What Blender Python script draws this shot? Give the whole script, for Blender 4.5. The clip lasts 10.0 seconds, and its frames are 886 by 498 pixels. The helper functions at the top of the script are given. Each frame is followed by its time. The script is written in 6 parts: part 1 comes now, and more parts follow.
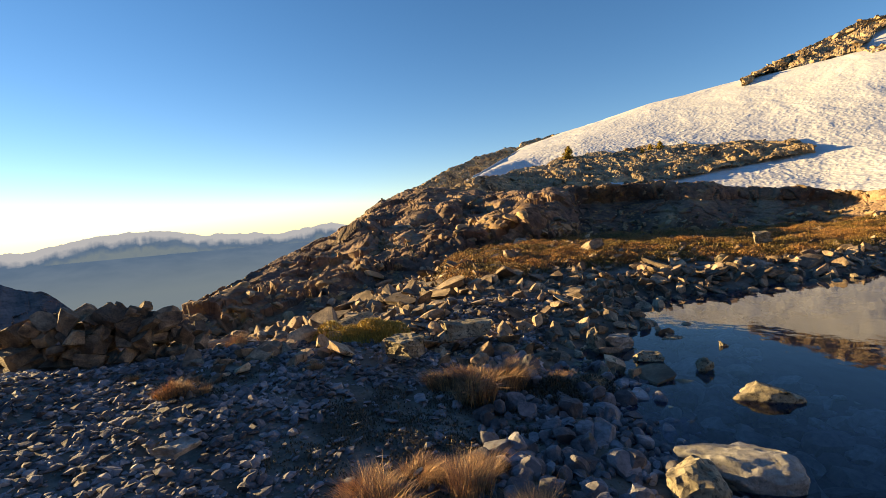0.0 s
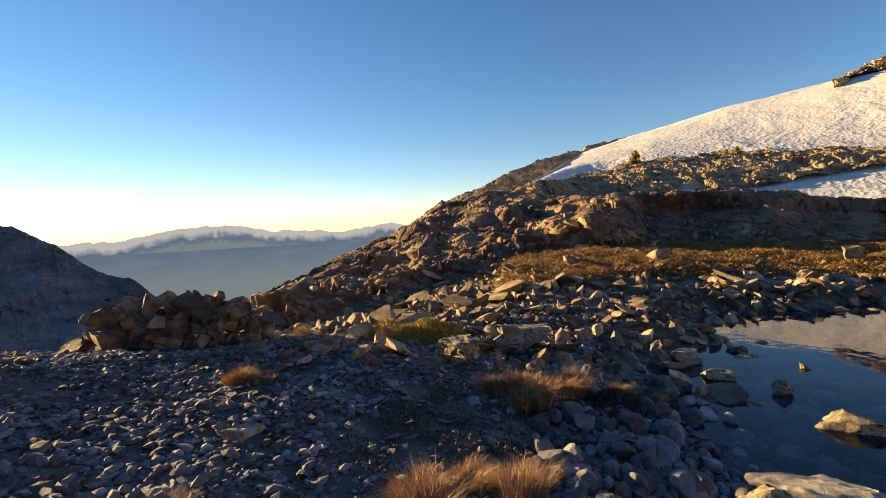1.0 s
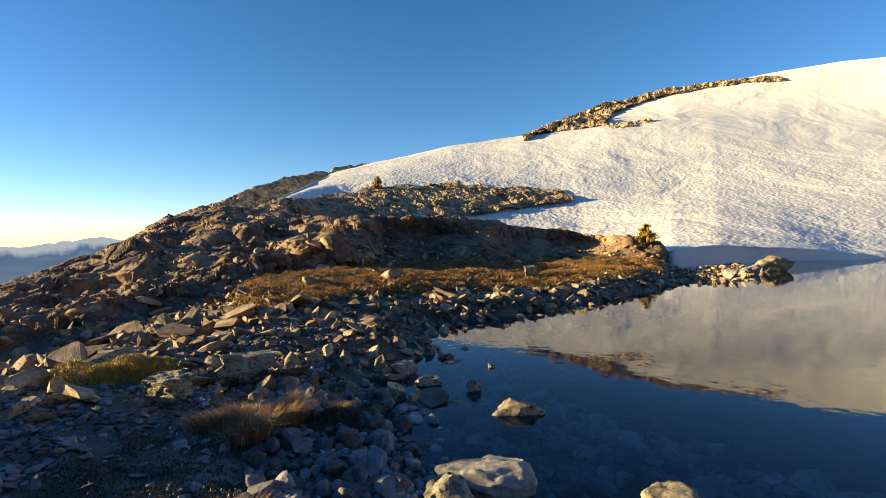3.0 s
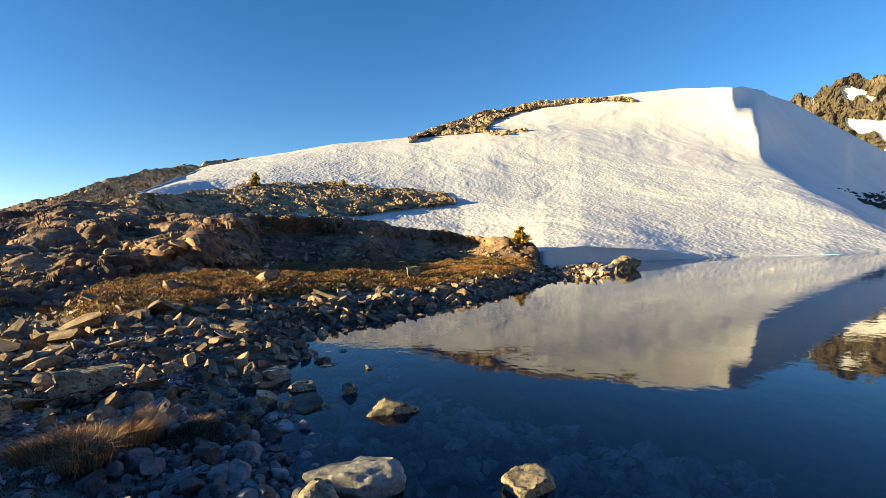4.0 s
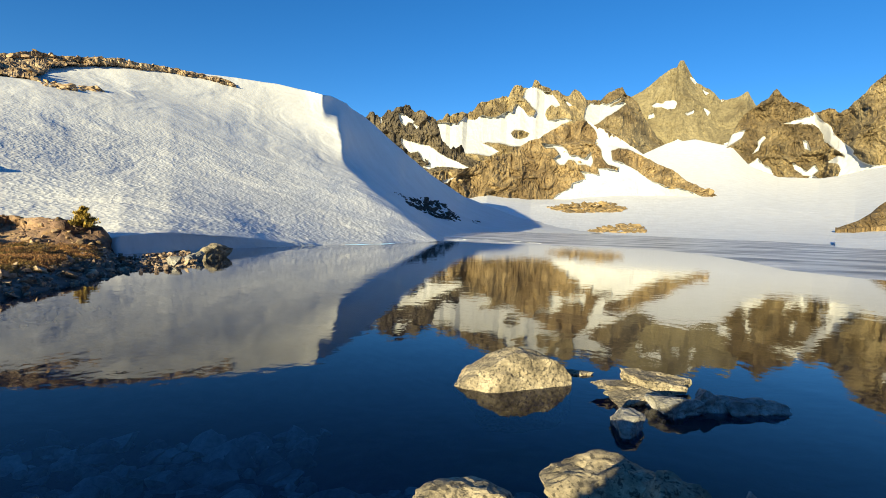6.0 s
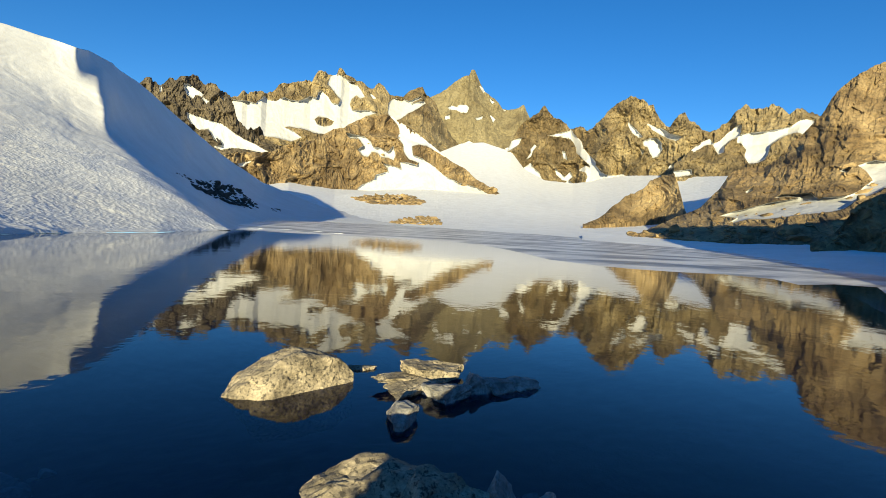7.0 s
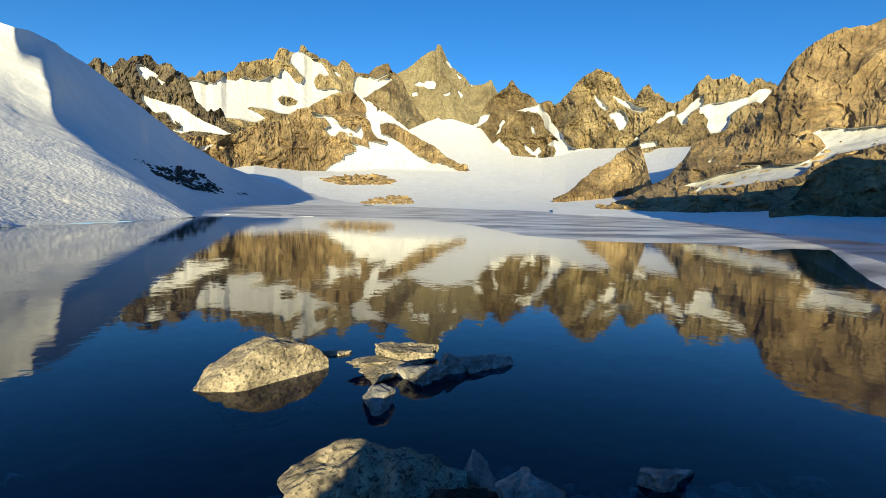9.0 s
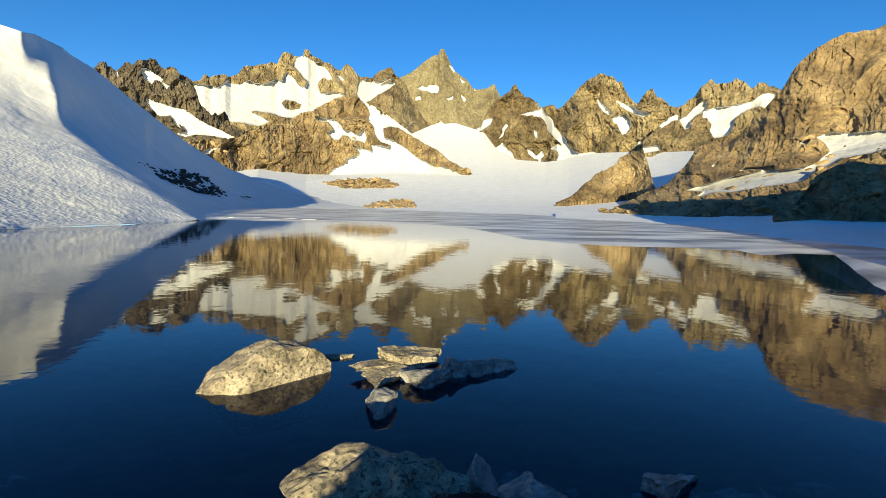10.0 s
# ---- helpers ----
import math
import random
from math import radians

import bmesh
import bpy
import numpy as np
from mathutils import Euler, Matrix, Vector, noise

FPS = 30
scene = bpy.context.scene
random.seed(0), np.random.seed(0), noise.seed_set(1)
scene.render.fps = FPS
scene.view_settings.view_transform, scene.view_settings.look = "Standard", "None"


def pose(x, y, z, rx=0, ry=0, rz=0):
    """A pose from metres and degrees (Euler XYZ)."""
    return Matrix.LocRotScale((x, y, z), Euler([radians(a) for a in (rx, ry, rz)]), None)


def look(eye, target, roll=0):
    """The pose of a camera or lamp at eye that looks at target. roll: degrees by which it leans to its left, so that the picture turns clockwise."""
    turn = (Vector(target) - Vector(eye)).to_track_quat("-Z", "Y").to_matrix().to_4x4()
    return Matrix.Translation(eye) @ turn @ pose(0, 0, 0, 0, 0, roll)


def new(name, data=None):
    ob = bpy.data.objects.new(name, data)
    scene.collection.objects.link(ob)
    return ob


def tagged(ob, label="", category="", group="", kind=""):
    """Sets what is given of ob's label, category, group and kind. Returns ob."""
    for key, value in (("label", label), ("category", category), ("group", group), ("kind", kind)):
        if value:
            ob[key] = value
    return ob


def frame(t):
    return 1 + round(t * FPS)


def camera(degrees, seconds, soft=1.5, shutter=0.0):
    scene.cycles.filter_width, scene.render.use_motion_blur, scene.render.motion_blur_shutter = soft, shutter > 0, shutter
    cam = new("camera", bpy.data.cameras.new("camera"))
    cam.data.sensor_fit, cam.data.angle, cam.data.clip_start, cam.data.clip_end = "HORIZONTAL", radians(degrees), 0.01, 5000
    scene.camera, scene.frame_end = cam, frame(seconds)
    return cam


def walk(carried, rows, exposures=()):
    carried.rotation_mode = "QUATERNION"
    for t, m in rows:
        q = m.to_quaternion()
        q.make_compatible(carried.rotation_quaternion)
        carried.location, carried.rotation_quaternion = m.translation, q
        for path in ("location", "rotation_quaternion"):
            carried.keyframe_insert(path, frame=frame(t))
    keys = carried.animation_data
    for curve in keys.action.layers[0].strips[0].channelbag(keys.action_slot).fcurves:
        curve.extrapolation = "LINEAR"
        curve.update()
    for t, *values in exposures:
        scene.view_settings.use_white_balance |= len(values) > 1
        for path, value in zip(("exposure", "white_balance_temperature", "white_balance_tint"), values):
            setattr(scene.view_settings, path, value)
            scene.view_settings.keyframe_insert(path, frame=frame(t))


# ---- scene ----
cam = camera(85.18, 10.0, soft=0.4)
PATH = [
    (0.0, pose(-0.183, 0.254, 1.627, 86.07, 4.34, -4.26)),
    (0.5, pose(-0.211, 0.271, 1.619, 86.52, 3.25, 2.90)),
    (1.0, pose(-0.199, 0.260, 1.625, 86.79, 2.68, 2.70)),
    (1.5, pose(-0.156, 0.236, 1.637, 87.14, 2.00, -4.38)),
    (2.0, pose(-0.104, 0.222, 1.648, 87.44, 1.66, -11.66)),
    (2.5, pose(-0.055, 0.188, 1.663, 87.85, 1.33, -19.48)),
    (4.0, pose(0.071, 0.068, 1.670, 87.91, 0.64, -39.86)),
    (4.5, pose(0.099, 0.026, 1.675, 87.70, 0.11, -48.18)),
    (5.0, pose(0.140, -0.024, 1.678, 87.21, -0.63, -57.47)),
    (5.5, pose(0.141, -0.170, 1.694, 87.48, -1.22, -70.17)),
    (6.0, pose(0.245, -0.266, 1.663, 87.06, -2.03, -84.77)),
    (6.2, pose(0.298, -0.308, 1.644, 86.82, -2.50, -90.97)),
    (7.3, pose(0.440, -0.554, 1.724, 87.79, -3.10, -110.38)),
    (7.5, pose(0.431, -0.558, 1.728, 88.34, -2.64, -111.17)),
    (8.0, pose(0.440, -0.553, 1.733, 88.78, -1.58, -111.21)),
    (8.5, pose(0.436, -0.546, 1.734, 86.85, -1.52, -111.13)),
    (9.0, pose(0.433, -0.538, 1.740, 84.59, -1.59, -111.10)),
    (9.5, pose(0.430, -0.533, 1.740, 84.82, -1.72, -111.01)),
    (10.0, pose(0.431, -0.534, 1.741, 85.02, -1.73, -110.77)),
]
walk(cam, PATH, exposures=[(0.0, 1.68, 9200, 22), (1.0, 1.68, 10000, 23), (2.5, 1.62, 8200, 17), (4.5, 1.7, 7100, 14), (5.5, 1.38, 6300, 12),
    (7.5, 1.07, 6100, 11), (10.0, 1.14, 6100, 11)])

# ---- world and sun ----
SUN_AZ, SUN_EL = -66.0, 9.8
world = bpy.data.worlds.new("world")
scene.world = world
world.use_nodes = True
wn = world.node_tree.nodes
sky = wn.new("ShaderNodeTexSky")
sky.sky_type = "NISHITA"
sky.sun_disc = False
sky.sun_elevation = radians(SUN_EL)
sky.sun_rotation = radians(SUN_AZ)
sky.altitude = 2000
sky.air_density = 1.0
sky.dust_density = 0.05
sky.ozone_density = 3.2
wn["Background"].inputs["Strength"].default_value = 0.08
vivid = wn.new("ShaderNodeHueSaturation")
vivid.inputs["Saturation"].default_value = 1.2
vivid.inputs["Hue"].default_value = 0.503
world.node_tree.links.new(sky.outputs["Color"], vivid.inputs["Color"])
world.node_tree.links.new(vivid.outputs["Color"], wn["Background"].inputs["Color"])
sun_dir = Vector((math.sin(radians(SUN_AZ)) * math.cos(radians(SUN_EL)), math.cos(radians(SUN_AZ)) * math.cos(radians(SUN_EL)), math.sin(radians(SUN_EL))))
sun_data = bpy.data.lights.new("sun", "SUN")
sun_data.energy = 5.0
sun_data.angle = radians(0.53)
sun_data.color = (1.0, 0.84, 0.45)
sun = new("sun", sun_data)
sun.matrix_world = look(sun_dir * 500, (0, 0, 0))

EYE = np.array((0.0, 0.0, 1.6))


# ---- noise on arrays ----
def hash3(ix, iy, iz, seed):
    n = (ix * 374761393 + iy * 668265263 + iz * 2147483647 + seed * 1442695041) & 0x7FFFFFFF
    n = ((n ^ (n >> 13)) * 1274126177) & 0x7FFFFFFF
    n = ((n ^ (n >> 16)) * 668265263) & 0x7FFFFFFF
    return ((n ^ (n >> 15)) & 0xFFFFFF) / float(0xFFFFFF)


def value_noise(p, seed=0):
    i = np.floor(p).astype(np.int64)
    f = p - i
    f = f * f * f * (f * (f * 6 - 15) + 10)
    out = np.zeros(p.shape[:-1])
    for dx in (0, 1):
        for dy in (0, 1):
            for dz in (0, 1):
                w = (f[..., 0] if dx else 1 - f[..., 0]) * (f[..., 1] if dy else 1 - f[..., 1]) * (f[..., 2] if dz else 1 - f[..., 2])
                out += w * hash3(i[..., 0] + dx, i[..., 1] + dy, i[..., 2] + dz, seed)
    return out * 2 - 1


def fbm(p, octaves=5, seed=0, gain=0.5, ridged=False):
    total, amp, norm = 0, 1.0, 0.0
    for k in range(octaves):
        v = value_noise(p * (2.03 ** k) + k * 17.3, seed + k)
        if ridged:
            v = 1 - 2 * np.abs(v)
        total = total + amp * v
        norm += amp
        amp *= gain
    return total / norm


def blocks(p, seed=0, hollow=False):
    """Cellular steps: each cell of a jittered grid has its own height and tilt, like jointed rock. Returns height and distance to the crack."""
    i = np.floor(p).astype(np.int64)
    d1 = np.full(p.shape[:-1], 9.0)
    d2 = np.full(p.shape[:-1], 9.0)
    val = np.zeros(p.shape[:-1])
    for dx in (-1, 0, 1):
        for dy in (-1, 0, 1):
            for dz in (-1, 0, 1):
                c = i + np.array((dx, dy, dz))
                h = [hash3(c[..., 0], c[..., 1], c[..., 2], seed + k) for k in range(4)]
                q = np.stack([c[..., k] + h[k] for k in range(3)], -1) - p
                d = np.sqrt((q * q).sum(-1))
                near = d < d1
                tilt = h[3] * 1.4 - 0.7 + q[..., 0] * (h[0] - 0.5) * 1.6 + q[..., 2] * (h[1] - 0.5) * 1.6
                d2 = np.where(near, d1, np.minimum(d2, d))
                val = np.where(near, tilt, val)
                d1 = np.where(near, d, d1)
    return (d1 if hollow else val), d2 - d1


# ---- materials ----
def material(name, rough=0.8):
    m = bpy.data.materials.new(name)
    m.use_nodes = True
    m.node_tree.nodes["Principled BSDF"].inputs["Roughness"].default_value = rough
    return m, m.node_tree.nodes, m.node_tree.links, m.node_tree.nodes["Principled BSDF"]


def tex_noise(nodes, links, scale, detail=6.0, coords="Object", rough=0.6, squash=None):
    tc = nodes.new("ShaderNodeTexCoord")
    n = nodes.new("ShaderNodeTexNoise")
    n.inputs["Scale"].default_value = scale
    n.inputs["Detail"].default_value = detail
    n.inputs["Roughness"].default_value = rough
    if squash:
        mp = nodes.new("ShaderNodeMapping")
        mp.inputs["Scale"].default_value = squash
        links.new(tc.outputs[coords], mp.inputs["Vector"])
        links.new(mp.outputs["Vector"], n.inputs["Vector"])
    else:
        links.new(tc.outputs[coords], n.inputs["Vector"])
    return n


def ramp(nodes, links, src, stops):
    r = nodes.new("ShaderNodeValToRGB")
    el = r.color_ramp.elements
    while len(el) < len(stops):
        el.new(0.5)
    for e, (pos, col) in zip(el, stops):
        e.position, e.color = pos, (*col, 1)
    links.new(src, r.inputs["Fac"])
    return r


def mix(nodes, links, fac, a, b, blend="MIX"):
    m = nodes.new("ShaderNodeMix")
    m.data_type, m.blend_type = "RGBA", blend
    for sock, v in ((m.inputs[0], fac), (m.inputs[6], a), (m.inputs[7], b)):
        if hasattr(v, "is_output"):
            links.new(v, sock)
        elif isinstance(v, tuple):
            sock.default_value = (*v, 1)
        else:
            sock.default_value = v
    return m.outputs[2]


def bump(nodes, links, src, strength, dist, prior=None):
    b = nodes.new("ShaderNodeBump")
    b.inputs["Strength"].default_value = strength
    b.inputs["Distance"].default_value = dist
    links.new(src, b.inputs["Height"])
    if prior:
        links.new(prior.outputs["Normal"], b.inputs["Normal"])
    return b


def rock_material(name, size, dark, mid, light, lichen=None, snow=False, vary="", spot=0.58, crisp=1.0, fleck=4.0, broad=False):
    """Rock with colour and relief at two scales; size is the metres of the larger pattern. With snow the 'snow' attribute lays snow over it."""
    m, n, l, p = material(name, 0.85)
    big = tex_noise(n, l, 1.0 / size, 8)
    fine = tex_noise(n, l, 9.0 / size, 8, rough=0.7)
    col = ramp(n, l, big.outputs["Fac"], [(0.32, dark), (0.5, mid), (0.68, light)]).outputs["Color"]
    grain = ramp(n, l, fine.outputs["Fac"], [(0.3, (0.45 / crisp, 0.45 / crisp, 0.45 / crisp)), (0.55, (1, 1, 1)), (0.75, (1.25, 1.22, 1.18))])
    col = mix(n, l, 0.75, col, grain.outputs["Color"], "MULTIPLY")
    if broad:
        # dark crags between paler scree
        zone = tex_noise(n, l, 0.3 / size, 6, rough=0.62, squash=(1, 1, 0.6))
        k = ramp(n, l, zone.outputs["Fac"], [(0.4, (0.62, 0.57, 0.52)), (0.5, (1.0, 0.98, 0.95)), (0.66, (1.2, 1.19, 1.15))])
        col = mix(n, l, 1.0, col, k.outputs["Color"], "MULTIPLY")
    if lichen:
        spots = tex_noise(n, l, fleck / size, 8, rough=0.7)
        k = ramp(n, l, spots.outputs["Fac"], [(spot, (0, 0, 0)), (spot + 0.07, (1, 1, 1))])
        col = mix(n, l, k.outputs["Color"], col, lichen)
    if vary:
        if vary == "object":
            rnd = n.new("ShaderNodeObjectInfo").outputs["Random"]
        else:
            rnd = n.new("ShaderNodeNewGeometry").outputs["Random Per Island"]
        tone = ramp(n, l, rnd, [(0.0, (0.4, 0.36, 0.33)), (0.45, (0.8, 0.74, 0.68)), (0.8, (1.05, 1.0, 0.93)), (1.0, (1.35, 1.28, 1.15))])
        col = mix(n, l, 1.0, col, tone.outputs["Color"], "MULTIPLY")
    b1 = bump(n, l, big.outputs["Fac"], 0.6, size * 0.12)
    b2 = bump(n, l, fine.outputs["Fac"], 0.7, size * 0.025 * crisp, b1)
    if snow:
        at = n.new("ShaderNodeAttribute")
        at.attribute_name = "snow"
        edge = n.new("ShaderNodeMath")
        edge.operation = "MULTIPLY_ADD"
        edge.inputs[1].default_value, edge.inputs[2].default_value = 0.5, -0.25
        l.new(fine.outputs["Fac"], edge.inputs[0])
        add = n.new("ShaderNodeMath")
        l.new(at.outputs["Fac"], add.inputs[0])
        l.new(edge.outputs[0], add.inputs[1])
        k = ramp(n, l, add.outputs[0], [(0.47, (0, 0, 0)), (0.53, (1, 1, 1))])
        col = mix(n, l, k.outputs["Color"], col, (0.62, 0.61, 0.59))
        keep = n.new("ShaderNodeMath")
        keep.operation = "MULTIPLY_ADD"
        keep.inputs[1].default_value, keep.inputs[2].default_value = -0.9, 1.0
        l.new(k.outputs["Color"], keep.inputs[0])
        l.new(keep.outputs[0], b1.inputs["Strength"])
        l.new(keep.outputs[0], b2.inputs["Strength"])
    l.new(col, p.inputs["Base Color"])
    l.new(b2.outputs["Normal"], p.inputs["Normal"])
    return m


def snow_material(name, cup, strength, white=1.0, cupped=False):
    """Old snow. cupped: scallops with sharp rims, as deep as the 'snow' attribute says."""
    m, n, l, p = material(name, 0.55)
    big = tex_noise(n, l, 0.12, 4)
    col = ramp(n, l, big.outputs["Fac"], [(0.3, (0.615 * white, 0.625 * white, 0.635 * white)),
    (0.7, (0.7 * white, 0.715 * white, 0.73 * white))]).outputs["Color"]
    dirt = tex_noise(n, l, 1.7, 8)
    k = ramp(n, l, dirt.outputs["Fac"], [(0.35, (0.93, 0.92, 0.90)), (0.6, (1, 1, 1))])
    col = mix(n, l, 0.8, col, k.outputs["Color"], "MULTIPLY")
    cups = tex_noise(n, l, 1.0 / cup, 4, rough=0.5, squash=(1, 1, 0.5))
    b = bump(n, l, cups.outputs["Fac"], strength, cup * 0.5)
    if cupped:
        tc, warp = n.new("ShaderNodeTexCoord"), n.new("ShaderNodeVectorMath")
        drift = tex_noise(n, l, 0.9, 3)
        warp.operation = "MULTIPLY_ADD"
        warp.inputs[1].default_value = (0.7, 0.7, 0.7)
        l.new(drift.outputs["Color"], warp.inputs[0])
        l.new(tc.outputs["Object"], warp.inputs[2])
        cell = n.new("ShaderNodeTexVoronoi")
        cell.inputs["Scale"].default_value = 1.0 / cup
        l.new(warp.outputs[0], cell.inputs["Vector"])
        at = n.new("ShaderNodeAttribute")
        at.attribute_name = "snow"
        deep = n.new("ShaderNodeMath")
        deep.operation = "MULTIPLY"
        l.new(cell.outputs["Distance"], deep.inputs[0])
        l.new(at.outputs["Fac"], deep.inputs[1])
        b.inputs["Strength"].default_value = 0.12
        b = bump(n, l, deep.outputs[0], strength, cup * 0.55, b)
    l.new(col, p.inputs["Base Color"])
    l.new(b.outputs["Normal"], p.inputs["Normal"])
    return m


M_ROCK = rock_material("hillside_rock", 1.6, (0.04, 0.027, 0.023), (0.19, 0.118, 0.084), (0.39, 0.262, 0.165),
    (0.3, 0.18, 0.07), spot=0.56, crisp=1.6)
M_LEDGE = rock_material("ochre_ledge_rock", 1.4, (0.075, 0.052, 0.036), (0.33, 0.235, 0.145), (0.55, 0.42, 0.26),
    (0.36, 0.24, 0.09), spot=0.56, crisp=1.6)
M_STONE = rock_material("stone", 0.4, (0.07, 0.055, 0.046), (0.26, 0.205, 0.16), (0.46, 0.375, 0.28), (0.12, 0.085, 0.045), vary="object", crisp=2.2)
M_RUBBLE = rock_material("rubble", 0.3, (0.075, 0.056, 0.046), (0.34, 0.26, 0.2), (0.62, 0.5, 0.37),
    (0.1, 0.07, 0.04), vary="island", crisp=2.2)
M_BOULDER = rock_material("boulder", 0.35, (0.16, 0.145, 0.11), (0.36, 0.32, 0.24), (0.5, 0.45, 0.34), (0.09, 0.075, 0.05), vary="object")
# grey stone with the blue of shade put into its colour
M_SCREE = rock_material("loose_stone", 0.4, (0.072, 0.077, 0.096), (0.195, 0.208, 0.258), (0.36, 0.38, 0.45),
    (0.17, 0.15, 0.12), vary="island", crisp=1.6)
M_LAKEROCK = rock_material("lichened_granite", 0.22, (0.11, 0.094, 0.066), (0.3, 0.255, 0.178), (0.46, 0.395, 0.285),
    (0.06, 0.052, 0.04), spot=0.52, crisp=1.8, fleck=6.5)
M_GREYROCK = rock_material("grey_granite", 0.3, (0.11, 0.106, 0.1), (0.29, 0.28, 0.262), (0.44, 0.42, 0.39), (0.16, 0.145, 0.11), spot=0.6, crisp=1.6, fleck=6.0)
M_SLOPEROCK = rock_material("slope_stone", 0.9, (0.12, 0.088, 0.06), (0.36, 0.27, 0.175), (0.55, 0.42, 0.28), (0.3, 0.2, 0.08), vary="island")
# near-black stone, its tone varied from rock to rock
M_DARKSTONE = rock_material("near_black_stone", 0.8, (0.015, 0.014, 0.013), (0.04, 0.036, 0.03), (0.08, 0.07, 0.06), vary="island")
M_MOUNT = rock_material("mountain_rock", 34.0, (0.112, 0.086, 0.045), (0.285, 0.226, 0.122), (0.425, 0.35, 0.197), snow=True, crisp=3.0, broad=True)
M_DARKMT = rock_material("dark_rock", 18.0, (0.035, 0.03, 0.025), (0.1, 0.08, 0.055), (0.2, 0.16, 0.1), snow=True, crisp=1.6)
M_NEARMT = rock_material("near_mountain_rock", 12.0, (0.105, 0.073, 0.036), (0.3, 0.218, 0.108), (0.44, 0.33, 0.172), snow=True, crisp=2.6, broad=True)
M_SCREEPEAK = rock_material("olive_scree_slopes", 60.0, (0.135, 0.108, 0.06), (0.215, 0.18, 0.1), (0.28, 0.237, 0.135), snow=True, crisp=1.6)
# brown slope rock with purple haze put into its colour
M_RIDGE = rock_material("haze_tinted_slope_rock", 4.0, (0.06, 0.045, 0.046), (0.17, 0.125, 0.122), (0.29, 0.22, 0.21), (0.2, 0.13, 0.08), crisp=1.5)
M_KNOLL = rock_material("ochre_knoll_rock", 16.0, (0.11, 0.078, 0.04), (0.28, 0.208, 0.108), (0.4, 0.31, 0.17), snow=True, crisp=2.0, broad=True)
M_GROUND = rock_material("scree", 0.35, (0.05, 0.037, 0.028), (0.125, 0.102, 0.085), (0.24, 0.215, 0.19), (0.1, 0.065, 0.035))
def depth_darkened(mat, level):
    """Darkens the colour with depth below the waterline: painted light loss in water."""
    n, l = mat.node_tree.nodes, mat.node_tree.links
    p = n["Principled BSDF"]
    src = p.inputs["Base Color"].links[0].from_socket
    xyz = n.new("ShaderNodeSeparateXYZ")
    l.new(n.new("ShaderNodeNewGeometry").outputs["Position"], xyz.inputs[0])
    mr = n.new("ShaderNodeMapRange")
    mr.inputs["From Min"].default_value, mr.inputs["From Max"].default_value = -0.5, 0.0
    l.new(xyz.outputs["Z"], mr.inputs["Value"])
    dark = mix(n, l, 1.0, src, (level, level, level), "MULTIPLY")
    l.new(mix(n, l, mr.outputs["Result"], dark, src), p.inputs["Base Color"])


depth_darkened(M_GROUND, 0.16)
M_BEDSTONE = rock_material("lake_bed_stone", 0.5, (0.1, 0.082, 0.066), (0.36, 0.31, 0.24), (0.58, 0.5, 0.39), vary="island")
depth_darkened(M_LAKEROCK, 0.2)
M_SNOW = snow_material("suncupped_snow", 0.28, 0.24, cupped=True)
M_FLATSNOW = snow_material("smooth_snow", 6.0, 0.1, 1.25)
M_FIRN = snow_material("mountain_firn", 12.0, 0.3, 0.78)


def water_material():
    m, n, l, p = material("lake_water")
    n.remove(p)
    out = n["Material Output"]
    gloss = n.new("ShaderNodeBsdfGlossy")
    gloss.inputs["Roughness"].default_value = 0.015
    clear = n.new("ShaderNodeBsdfTransparent")
    clear.inputs["Color"].default_value = (0.78, 0.83, 1.0, 1)
    fres = n.new("ShaderNodeFresnel")
    fres.inputs["IOR"].default_value = 1.33
    ripple = tex_noise(n, l, 1.3, 3, squash=(1, 1, 1))
    small = tex_noise(n, l, 9.0, 3)
    b1 = bump(n, l, ripple.outputs["Fac"], 0.04, 0.1)
    b2 = bump(n, l, small.outputs["Fac"], 0.02, 0.02, b1)
    for node in (gloss, fres):
        l.new(b2.outputs["Normal"], node.inputs["Normal"])
    body = n.new("ShaderNodeBsdfDiffuse")
    body.inputs["Color"].default_value = (0.006, 0.012, 0.26, 1)
    murk = n.new("ShaderNodeMixShader")
    murk.inputs["Fac"].default_value = 0.03
    l.new(clear.outputs[0], murk.inputs[1])
    l.new(body.outputs[0], murk.inputs[2])
    ms = n.new("ShaderNodeMixShader")
    steep = n.new("ShaderNodeMath")
    steep.operation = "POWER"
    steep.inputs[1].default_value = 1.2
    l.new(fres.outputs["Fac"], steep.inputs[0])
    strong = n.new("ShaderNodeMath")
    strong.operation, strong.use_clamp = "MULTIPLY", True
    strong.inputs[1].default_value = 1.65
    l.new(steep.outputs[0], strong.inputs[0])
    l.new(strong.outputs[0], ms.inputs["Fac"])
    l.new(murk.outputs[0], ms.inputs[1])
    l.new(gloss.outputs[0], ms.inputs[2])
    l.new(ms.outputs[0], out.inputs["Surface"])
    return m


M_WATER = water_material()


# ---- building helpers ----
def mesh_object(name, verts, faces, mat, parent=None, smooth=False):
    me = bpy.data.meshes.new(name)
    me.from_pydata([tuple(v) for v in verts], [], faces)
    if smooth:
        me.polygons.foreach_set("use_smooth", [True] * len(me.polygons))
    me.materials.append(mat)
    ob = new(name, me)
    ob.parent = parent
    return ob


